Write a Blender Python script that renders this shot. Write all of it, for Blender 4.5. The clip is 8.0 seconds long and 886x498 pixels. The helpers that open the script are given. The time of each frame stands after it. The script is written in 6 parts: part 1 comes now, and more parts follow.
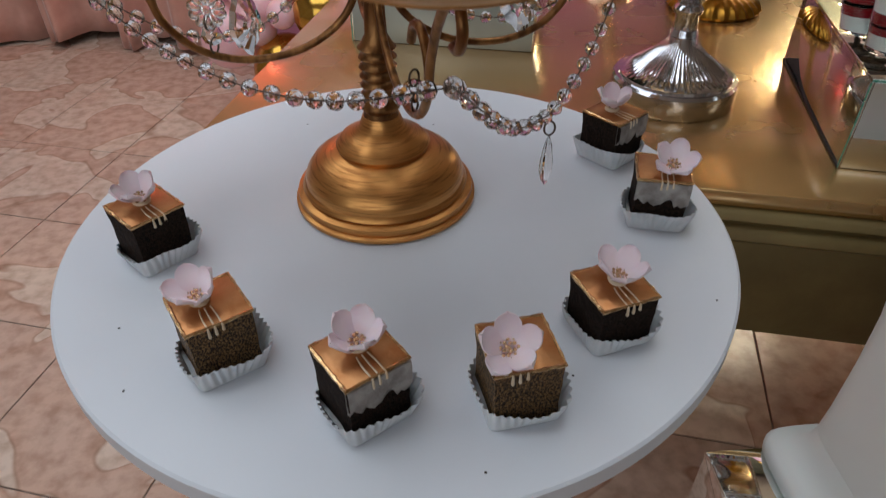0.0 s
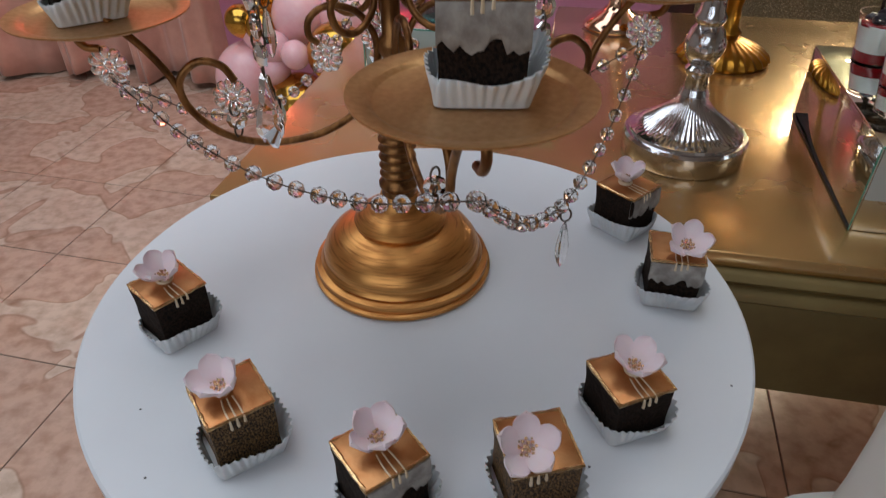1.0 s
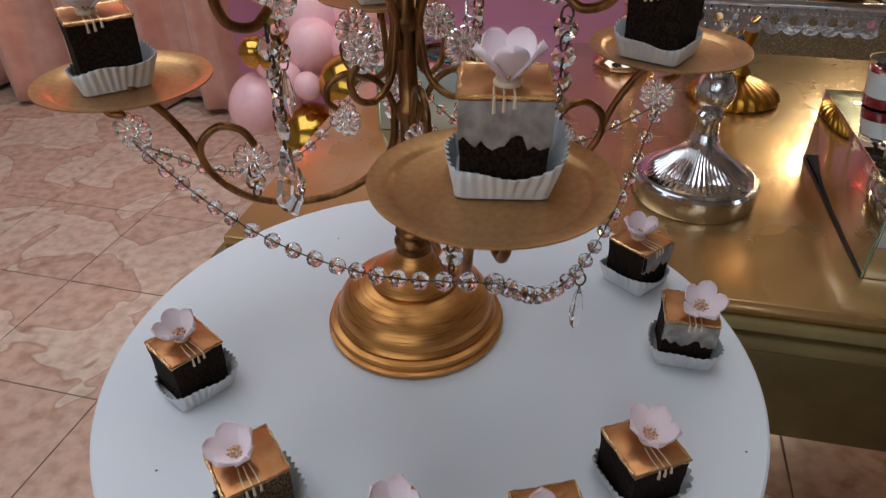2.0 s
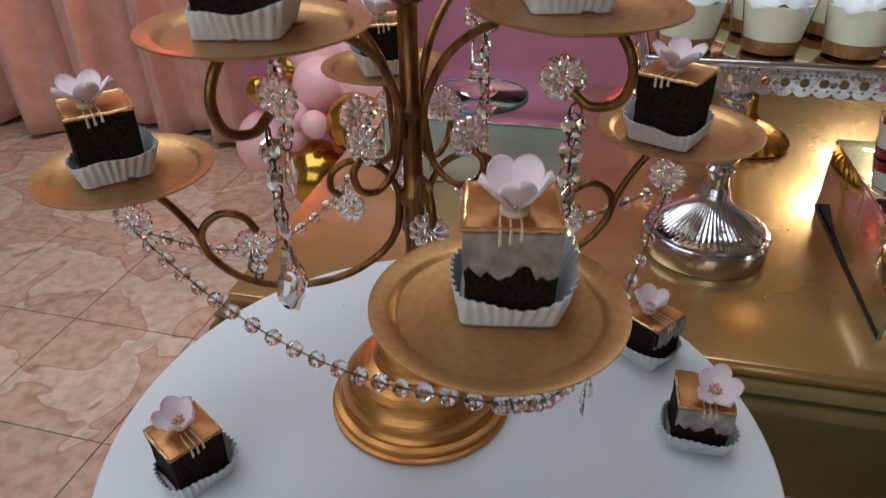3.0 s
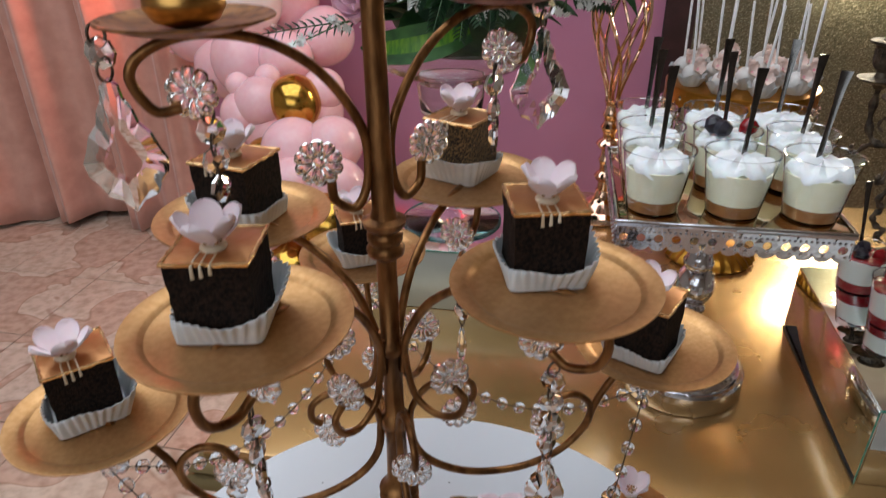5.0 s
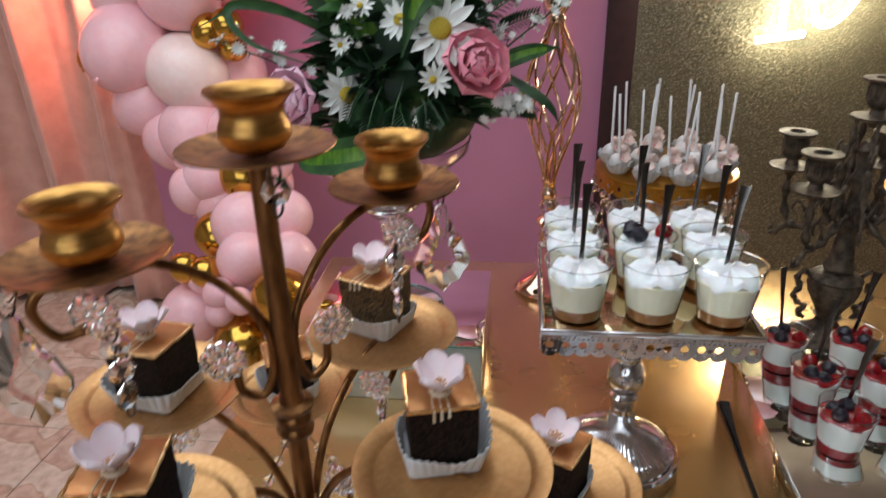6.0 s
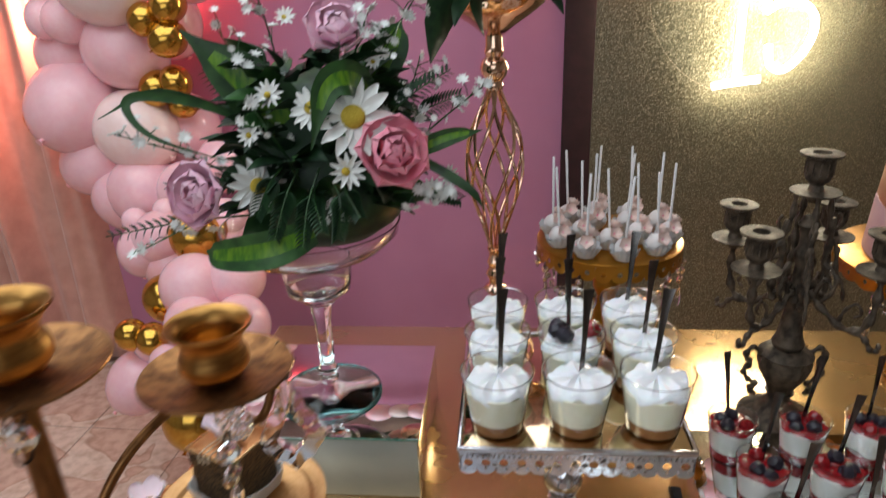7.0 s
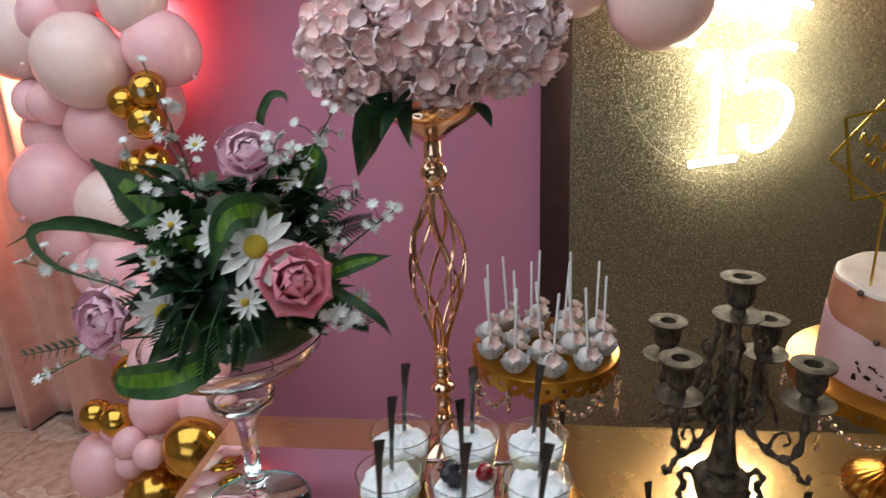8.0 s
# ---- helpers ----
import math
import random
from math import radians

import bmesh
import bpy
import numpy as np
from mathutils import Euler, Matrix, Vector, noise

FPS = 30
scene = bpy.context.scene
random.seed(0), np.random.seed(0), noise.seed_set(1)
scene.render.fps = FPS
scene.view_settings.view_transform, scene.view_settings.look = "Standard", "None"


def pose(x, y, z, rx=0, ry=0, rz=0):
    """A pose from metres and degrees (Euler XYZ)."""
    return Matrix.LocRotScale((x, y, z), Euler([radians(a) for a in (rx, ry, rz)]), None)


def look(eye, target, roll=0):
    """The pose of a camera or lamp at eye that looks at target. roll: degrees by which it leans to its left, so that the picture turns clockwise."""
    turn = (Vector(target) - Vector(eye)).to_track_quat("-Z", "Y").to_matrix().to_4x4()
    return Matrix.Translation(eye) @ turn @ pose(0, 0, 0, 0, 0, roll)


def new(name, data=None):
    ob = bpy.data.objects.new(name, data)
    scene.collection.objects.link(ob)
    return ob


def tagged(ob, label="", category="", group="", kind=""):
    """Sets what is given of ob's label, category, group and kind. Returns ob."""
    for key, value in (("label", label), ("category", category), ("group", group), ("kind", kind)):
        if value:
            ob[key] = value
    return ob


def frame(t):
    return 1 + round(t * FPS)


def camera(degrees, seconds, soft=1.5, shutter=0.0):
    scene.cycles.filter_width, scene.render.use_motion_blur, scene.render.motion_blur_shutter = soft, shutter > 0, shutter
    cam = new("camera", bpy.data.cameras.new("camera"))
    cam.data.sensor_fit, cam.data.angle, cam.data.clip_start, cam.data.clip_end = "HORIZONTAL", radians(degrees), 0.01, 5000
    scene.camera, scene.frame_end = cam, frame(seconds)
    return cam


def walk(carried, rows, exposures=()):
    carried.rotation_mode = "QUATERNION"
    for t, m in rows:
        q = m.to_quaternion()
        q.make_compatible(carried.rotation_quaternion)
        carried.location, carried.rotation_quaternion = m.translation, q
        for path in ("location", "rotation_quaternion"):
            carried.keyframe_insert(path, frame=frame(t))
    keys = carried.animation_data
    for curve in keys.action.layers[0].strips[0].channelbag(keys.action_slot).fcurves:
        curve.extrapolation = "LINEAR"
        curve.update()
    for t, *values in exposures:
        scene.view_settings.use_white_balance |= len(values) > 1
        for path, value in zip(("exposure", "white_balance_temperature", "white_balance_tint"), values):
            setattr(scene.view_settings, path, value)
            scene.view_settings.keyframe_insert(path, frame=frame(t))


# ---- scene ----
cam = camera(66.7, 8.0, soft=1.2, shutter=0.5)
PATH = [
    (0, (0.024, -0.001, 1.166), (0.063, 1.572, -0.069), -0.4),
    (0.5, (0.022, 0.007, 1.187), (0.057, 1.6, -0.021), -0.3),
    (1, (0.017, 0.019, 1.205), (0.037, 1.635, 0.025), -0.3),
    (2.5, (0.011, 0.048, 1.248), (-0.001, 1.713, 0.139), -0.5),
    (3, (0.013, 0.07, 1.266), (-0.01, 1.753, 0.187), -0.8),
    (3.5, (0.009, 0.083, 1.289), (-0.004, 1.785, 0.239), -0.8),
    (4, (0.007, 0.099, 1.318), (0.009, 1.817, 0.293), -0.8),
    (5.3, (0.014, 0.131, 1.394), (0.1, 1.908, 0.479), -0.6),
    (5.5, (0.021, 0.134, 1.412), (0.128, 1.916, 0.508), -0.6),
    (6, (0.052, 0.139, 1.462), (0.222, 1.949, 0.629), -1.3),
    (6.5, (0.093, 0.162, 1.499), (0.297, 1.983, 0.696), -1.8),
    (7, (0.15, 0.215, 1.522), (0.369, 2.052, 0.761), -2.2),
    (7.5, (0.223, 0.227, 1.581), (0.41, 2.103, 0.912), -1.8),
    (8, (0.31, 0.244, 1.616), (0.482, 2.133, 0.982), -2.4),
]
EXPOSURES = [(0.0, -0.24), (2.5, -0.19), (4.0, -0.28), (5.5, 0.02), (6.5, 0.02), (8.0, -0.18)]
walk(cam, [(t, look(eye, target, roll)) for t, eye, target, roll in PATH], exposures=EXPOSURES)

# ---- world and lights ----
world = bpy.data.worlds.new("world")
scene.world = world
world.use_nodes = True
world.node_tree.nodes["Background"].inputs[0].default_value = (0.62, 0.75, 1.0, 1)
world.node_tree.nodes["Background"].inputs[1].default_value = 0.35


def area_lamp(name, eye, target, sx, sy, watts, colour):
    data = bpy.data.lights.new(name, "AREA")
    data.shape, data.size, data.size_y, data.energy, data.color = "RECTANGLE", sx, sy, watts, colour
    ob = new(name, data)
    ob.matrix_world = look(eye, target)
    return ob


# daylight from the room's open front, behind and above the viewer
area_lamp("front_window_daylight", (-1.2, -2.3, 2.3), (0.0, 0.7, 0.9), 3.4, 2.2, 45, (0.79, 0.885, 0.98))
# added overhead fill, no known fixture: lifts drapes, floor, gold table and balloons
area_lamp("overhead_fill", (-0.7, 1.1, 2.74), (-0.7, 1.2, 0.0), 2.8, 2.2, 52, (0.82, 0.91, 1.0))


def spot_lamp(name, eye, target, watts, colour, degrees, soft):
    data = bpy.data.lights.new(name, "SPOT")
    data.energy, data.color, data.spot_size, data.spot_blend, data.shadow_soft_size = watts, colour, radians(degrees), 0.7, soft
    ob = new(name, data)
    ob.matrix_world = look(eye, target)
    return ob


# coloured lights hidden inside the balloon garland
spot_lamp("coral_uplight", (-0.50, 2.845, 1.66), (-0.42, 3.20, 1.60), 17, (1.0, 0.26, 0.20), 165, 0.04)
spot_lamp("coral_uplight", (-0.93, 2.80, 1.43), (-1.15, 3.20, 1.40), 23, (1.0, 0.30, 0.20), 160, 0.04)


# ---- materials ----
def mat(name, c1, c2=None,  rough=0.5, metal=0.0, scale=30.0, detail=4.0, bump=0.0, bscale=200.0, spec=0.5, rvar=0.0,
        trans=0.0, ior=1.45, coat=0.0, sss=0.0, rand=0.0, emit=None, power=0.0, crough=0.22, stretch=(1, 1, 1), low=0.35, high=0.65, sheen=0.0):
    m = bpy.data.materials.new(name)
    m.use_nodes = True
    nt = m.node_tree
    b = nt.nodes["Principled BSDF"]
    I = b.inputs
    I["Roughness"].default_value, I["Metallic"].default_value = rough, metal
    I["Specular IOR Level"].default_value, I["Transmission Weight"].default_value, I["IOR"].default_value = spec, trans, ior
    I["Coat Weight"].default_value, I["Subsurface Weight"].default_value, I["Sheen Weight"].default_value = coat, sss, sheen
    I["Coat Roughness"].default_value = crough
    I["Subsurface Radius"].default_value = (0.006, 0.003, 0.002)
    I["Base Color"].default_value = (*c1, 1)
    tc = nt.nodes.new("ShaderNodeTexCoord")
    mp = nt.nodes.new("ShaderNodeMapping")
    mp.inputs["Scale"].default_value = stretch
    nt.links.new(tc.outputs["Object"], mp.inputs["Vector"])
    info = nt.nodes.new("ShaderNodeObjectInfo")
    off = nt.nodes.new("ShaderNodeVectorMath")
    off.operation = "MULTIPLY_ADD"
    off.inputs[1].default_value = (3.1, 5.7, 4.3)
    nt.links.new(info.outputs["Random"], off.inputs[0])
    nt.links.new(mp.outputs["Vector"], off.inputs[2])
    vec = off.outputs["Vector"]
    if c2 is not None:
        n = nt.nodes.new("ShaderNodeTexNoise")
        n.inputs["Scale"].default_value, n.inputs["Detail"].default_value = scale, detail
        nt.links.new(vec, n.inputs["Vector"])
        r = nt.nodes.new("ShaderNodeValToRGB")
        r.color_ramp.elements[0].position, r.color_ramp.elements[1].position = low, high
        r.color_ramp.elements[0].color, r.color_ramp.elements[1].color = (*c1, 1), (*c2, 1)
        nt.links.new(n.outputs["Fac"], r.inputs["Fac"])
        out = r.outputs["Color"]
        if rand:
            hs = nt.nodes.new("ShaderNodeHueSaturation")
            mr = nt.nodes.new("ShaderNodeMapRange")
            mr.inputs["To Min"].default_value, mr.inputs["To Max"].default_value = 1 - rand, 1 + rand
            nt.links.new(info.outputs["Random"], mr.inputs["Value"])
            nt.links.new(mr.outputs["Result"], hs.inputs["Value"])
            nt.links.new(out, hs.inputs["Color"])
            out = hs.outputs["Color"]
        nt.links.new(out, I["Base Color"])
        if rvar:
            rr = nt.nodes.new("ShaderNodeMapRange")
            rr.inputs["To Min"].default_value, rr.inputs["To Max"].default_value = max(0.02, rough - rvar), min(1.0, rough + rvar)
            nt.links.new(n.outputs["Fac"], rr.inputs["Value"])
            nt.links.new(rr.outputs["Result"], I["Roughness"])
    if bump:
        n2 = nt.nodes.new("ShaderNodeTexNoise")
        n2.inputs["Scale"].default_value, n2.inputs["Detail"].default_value = bscale, 3.0
        nt.links.new(vec, n2.inputs["Vector"])
        bp = nt.nodes.new("ShaderNodeBump")
        bp.inputs["Strength"].default_value, bp.inputs["Distance"].default_value = 1.0, bump
        nt.links.new(n2.outputs["Fac"], bp.inputs["Height"])
        nt.links.new(bp.outputs["Normal"], I["Normal"])
    if emit is not None:
        I["Emission Color"].default_value, I["Emission Strength"].default_value = (*emit, 1), power
    return m


WHITE = mat("white_laminate", (0.70, 0.725, 0.765), (0.66, 0.685, 0.73), rough=0.42, scale=6, bump=0.0001, bscale=60)
GOLD_STAND = mat("brushed_gold_paint", (0.64, 0.30, 0.09), (0.30, 0.105, 0.03), rough=0.33, metal=0.85, scale=38, bump=0.00022, bscale=40, rvar=0.1, stretch=(1, 1, 22), low=0.5, high=0.78)
GOLD_ARM = mat("antique_gold_metal", (0.36, 0.17, 0.06), (0.13, 0.055, 0.02), rough=0.38, metal=0.9, scale=120, bump=0.0004, bscale=300, stretch=(1, 1, 0.25))
GOLD_PLATE = mat("satin_gold_plate", (0.57, 0.32, 0.14), (0.49, 0.26, 0.10), rough=0.36, metal=0.9, scale=260, detail=3, bump=0.00008, bscale=900, rvar=0.06)
GOLD_CUP = mat("polished_gold_cup", (0.62, 0.34, 0.10), (0.30, 0.14, 0.04), rough=0.33, metal=1.0, scale=30, stretch=(1, 1, 9), rvar=0.1, bump=0.0003, bscale=60)
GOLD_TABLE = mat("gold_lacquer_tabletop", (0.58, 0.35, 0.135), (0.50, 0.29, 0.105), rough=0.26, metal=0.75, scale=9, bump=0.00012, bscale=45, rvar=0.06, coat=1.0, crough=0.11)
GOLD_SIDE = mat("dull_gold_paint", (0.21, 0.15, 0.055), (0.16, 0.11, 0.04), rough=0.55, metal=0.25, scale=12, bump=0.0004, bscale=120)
GOLD_BRIGHT = mat("gold_stand_paint", (0.50, 0.24, 0.03), (0.38, 0.17, 0.02), rough=0.28, metal=0.85, scale=20, bump=0.0003, bscale=200)
SPONGE = mat("chocolate_sponge", (0.005, 0.003, 0.002), (0.030, 0.015, 0.009), rough=0.85, scale=520, detail=2, bump=0.0012, bscale=900, spec=0.25)
SPONGE_DUST = mat("gold_dusted_sponge", (0.018, 0.009, 0.005), (0.30, 0.17, 0.065), rough=0.6, scale=800, detail=2, bump=0.0014, bscale=800, low=0.42, high=0.66, metal=0.3)
GLAZE = mat("copper_gold_glaze", (0.44, 0.175, 0.06), (0.56, 0.27, 0.11), rough=0.32, metal=0.75, scale=60, bump=0.0003, bscale=250, rvar=0.08)
GLAZE_RIM = mat("pale_gold_glaze_rim", (0.80, 0.55, 0.28), (0.55, 0.30, 0.12), rough=0.22, metal=0.85, scale=200, bump=0.0004, bscale=500)
GANACHE = mat("grey_cream_coating", (0.42, 0.39, 0.36), (0.24, 0.21, 0.19), rough=0.45, scale=120, detail=6, bump=0.0006, bscale=300)
DRIP = mat("pale_gold_drip", (0.78, 0.66, 0.50), (0.66, 0.50, 0.32), rough=0.35, scale=100)
PAPER = mat("white_paper_liner", (0.70, 0.705, 0.715), (0.60, 0.61, 0.62), rough=0.7, scale=60, bump=0.0002, bscale=600, sss=0.1)
PETAL = mat("pink_fondant_petal", (0.85, 0.70, 0.74), (0.88, 0.76, 0.80), rough=0.55, scale=50, sss=0.2, bump=0.00015, bscale=300)
PEARL = mat("pearl_gold_bead", (0.66, 0.38, 0.20), (0.76, 0.50, 0.30), rough=0.22, metal=0.7, scale=300)
CRYSTAL = mat("clear_crystal", (0.99, 0.98, 0.975), rough=0.0, trans=1.0, ior=1.5)
WIRE = mat("dark_wire", (0.06, 0.045, 0.035), (0.14, 0.10, 0.07), rough=0.4, metal=0.9, scale=300)
CHROME = mat("chrome_silver", (0.78, 0.78, 0.80), (0.62, 0.62, 0.66), rough=0.10, metal=1.0, scale=60, rvar=0.06, bump=0.0002, bscale=140)
# steel with its dark reflections put into the base colour
STEEL = mat("steel_spoon", (0.17, 0.16, 0.155), (0.12, 0.115, 0.11), rough=0.2, metal=1.0, scale=60)
CLEAR = mat("clear_plastic_cup", (0.97, 0.98, 0.98), rough=0.01, trans=1.0, ior=1.32)
GLASS = mat("clear_glass", (0.95, 0.985, 0.98), rough=0.0, trans=1.0, ior=1.45)
GLASS_TEAL = mat("teal_edge_glass", (0.32, 0.75, 0.72), rough=0.02, trans=0.9, ior=1.45)
CREAM = mat("vanilla_cream", (0.78, 0.72, 0.52), (0.82, 0.77, 0.60), rough=0.4, scale=80, sss=0.15)
WHIP = mat("whipped_cream", (0.86, 0.86, 0.86), (0.80, 0.81, 0.83), rough=0.45, scale=80, sss=0.2, bump=0.0008, bscale=110)
CARAMEL = mat("caramel_layer", (0.26, 0.10, 0.03), (0.34, 0.15, 0.05), rough=0.35, scale=90)
BERRY_RED = mat("red_berry_sauce", (0.30, 0.006, 0.010), (0.17, 0.003, 0.006), rough=0.18, scale=120, bump=0.001, bscale=200, coat=0.5)
BERRY_DARK = mat("dark_blueberry", (0.010, 0.008, 0.013), (0.026, 0.022, 0.034), rough=0.38, scale=150, bump=0.0003)
GREEN = mat("green_foliage", (0.012, 0.045, 0.012), (0.032, 0.095, 0.022), rough=0.42, scale=60, bump=0.0003, bscale=200, rand=0.35)
GREEN_DARK = mat("dark_fern_green", (0.006, 0.024, 0.010), (0.018, 0.056, 0.018), rough=0.5, scale=70, rand=0.3)
GREEN_STRIPE = mat("variegated_yellow_green", (0.13, 0.27, 0.015), (0.04, 0.14, 0.015), rough=0.35, scale=40, stretch=(6, 6, 1))
ROSE = mat("pink_rose_petal", (0.78, 0.22, 0.31), (0.82, 0.38, 0.44), rough=0.55, scale=40, sss=0.15, rand=0.12)
ROSE_PALE = mat("pale_pink_rose_petal", (0.80, 0.54, 0.62), (0.74, 0.40, 0.52), rough=0.55, scale=40, sss=0.15, rand=0.1)
DAISY = mat("white_daisy_petal", (0.80, 0.81, 0.78), (0.72, 0.74, 0.70), rough=0.6, scale=60)
YOLK = mat("daisy_centre", (0.42, 0.30, 0.02), (0.55, 0.40, 0.05), rough=0.8, scale=700, bump=0.001, bscale=900)
HYDRANGEA = mat("dusty_pink_hydrangea", (0.92, 0.58, 0.56), (0.93, 0.77, 0.76), rough=0.6, scale=40, sss=0.1, rand=0.14)
HYDRANGEA_PALE = mat("pale_lilac_hydrangea", (0.93, 0.82, 0.84), (0.91, 0.68, 0.69), rough=0.6, scale=40, sss=0.1, rand=0.12)
ROSE_GOLD = mat("rose_gold_chrome", (0.85, 0.60, 0.44), (0.76, 0.50, 0.34), rough=0.10, metal=1.0, scale=40)
BRONZE = mat("aged_bronze", (0.13, 0.098, 0.068), (0.035, 0.026, 0.018), rough=0.58, metal=0.2, scale=70, spec=0.3, bump=0.0012, bscale=220, rvar=0.12)
MIRROR = mat("mirror_glass", (0.86, 0.90, 0.89), rough=0.012, metal=1.0)
CLOUDY = mat("cloudy_silvered_glass", (0.50, 0.56, 0.53), (0.44, 0.50, 0.47), rough=0.28, metal=0.35, scale=12, coat=0.5)
MIRROR_EDGE = mat("green_mirror_edge", (0.05, 0.32, 0.22), (0.30, 0.60, 0.50), rough=0.12, scale=200, trans=0.3)
BLACK_EDGE = mat("black_mirror_seam", (0.015, 0.014, 0.013), (0.03, 0.028, 0.026), rough=0.5, scale=90)
PINK_WALL = mat("mauve_pink_fabric_wall", (0.54, 0.23, 0.36), (0.50, 0.205, 0.325), rough=0.8, scale=3, bump=0.0003, bscale=500, sheen=0.2)
MAROON_STRIP = mat("dark_maroon_strip", (0.045, 0.016, 0.018), (0.03, 0.012, 0.012), rough=0.7, scale=20)
DRAPE = mat("peach_satin_drape", (0.67, 0.365, 0.29), (0.58, 0.30, 0.23), rough=0.32, scale=14, bump=0.0002, bscale=400, sheen=0.4)
BALLOON_PINK = mat("pink_latex", (0.94, 0.57, 0.60), (0.92, 0.52, 0.56), rough=0.20, scale=6, sss=0.3, coat=0.2, rand=0.06)
BALLOON_PALE = mat("pale_peach_latex", (0.90, 0.70, 0.66), (0.88, 0.65, 0.61), rough=0.22, scale=6, sss=0.15, coat=0.2, rand=0.06)
BALLOON_GOLD = mat("chrome_gold_latex", (0.62, 0.36, 0.07), (0.55, 0.30, 0.05), rough=0.16, metal=0.95, scale=10)
NEON = mat("warm_white_neon", (1.0, 0.93, 0.75), emit=(1.0, 0.90, 0.68), power=62.0)
ACRYLIC = mat("clear_acrylic", (0.96, 0.97, 0.97), rough=0.02, trans=1.0, ior=1.1)
TOPPER = mat("mirror_gold_acrylic", (0.78, 0.60, 0.06), (0.66, 0.46, 0.04), rough=0.16, metal=0.9, scale=30)
CAKE_PINK = mat("pale_pink_buttercream", (0.72, 0.50, 0.52), (0.66, 0.42, 0.42), rough=0.5, scale=16, bump=0.0006, bscale=60)
CAKE_COPPER = mat("copper_gold_buttercream", (0.50, 0.22, 0.11), (0.58, 0.30, 0.18), rough=0.36, metal=0.3, scale=18, bump=0.0006, bscale=60)
STICK = mat("white_paper_stick", (0.80, 0.80, 0.80), (0.74, 0.74, 0.75), rough=0.6, scale=60)
POP = mat("blush_sugar_flower", (0.74, 0.55, 0.48), (0.78, 0.63, 0.58), rough=0.6, scale=70, rand=0.15)
PLINTH = mat("white_plastic_plinth", (0.78, 0.79, 0.76), (0.74, 0.75, 0.72), rough=0.35, scale=6, sss=0.1)
PLASTER = mat("cream_plaster", (0.44, 0.40, 0.36), (0.39, 0.35, 0.31), rough=0.85, scale=3, bump=0.0008, bscale=60)
GROUT = mat("dark_grout", (0.36, 0.27, 0.22), (0.27, 0.20, 0.16), rough=0.9, scale=40)


def tile_material():
    m = mat("pink_marble_floor_tile", (0.5, 0.4, 0.3), rough=0.22, bump=0.0002, bscale=30)
    nt = m.node_tree
    b = nt.nodes["Principled BSDF"]
    geo = nt.nodes.new("ShaderNodeNewGeometry")
    patch = nt.nodes.new("ShaderNodeTexNoise")
    patch.inputs["Scale"].default_value, patch.inputs["Detail"].default_value, patch.inputs["Distortion"].default_value = 3.4, 2.0, 0.6
    nt.links.new(geo.outputs["Position"], patch.inputs["Vector"])
    ramp = nt.nodes.new("ShaderNodeValToRGB")
    e = ramp.color_ramp.elements
    e[0].position, e[0].color = 0.40, (0.62, 0.43, 0.34, 1)
    e[1].position, e[1].color = 0.485, (0.60, 0.40, 0.305, 1)
    for p, c in ((0.497, (0.47, 0.30, 0.22, 1)), (0.51, (0.70, 0.555, 0.455, 1)), (0.66, (0.65, 0.48, 0.38, 1))):
        x = e.new(p)
        x.color = c
    nt.links.new(patch.outputs["Fac"], ramp.inputs["Fac"])
    fine = nt.nodes.new("ShaderNodeTexNoise")
    fine.inputs["Scale"].default_value, fine.inputs["Detail"].default_value = 26.0, 6.0
    nt.links.new(geo.outputs["Position"], fine.inputs["Vector"])
    mix = nt.nodes.new("ShaderNodeMix")
    mix.data_type, mix.blend_type = "RGBA", "MULTIPLY"
    r2 = nt.nodes.new("ShaderNodeValToRGB")
    r2.color_ramp.elements[0].color, r2.color_ramp.elements[1].color = (0.74, 0.66, 0.60, 1), (1.1, 1.1, 1.1, 1)
    r2.color_ramp.elements[0].position, r2.color_ramp.elements[1].position = 0.3, 0.6
    nt.links.new(fine.outputs["Fac"], r2.inputs["Fac"])
    mix.inputs[0].default_value = 0.8
    nt.links.new(ramp.outputs["Color"], mix.inputs[6])
    nt.links.new(r2.outputs["Color"], mix.inputs[7])
    nt.links.new(mix.outputs[2], b.inputs["Base Color"])
    return m


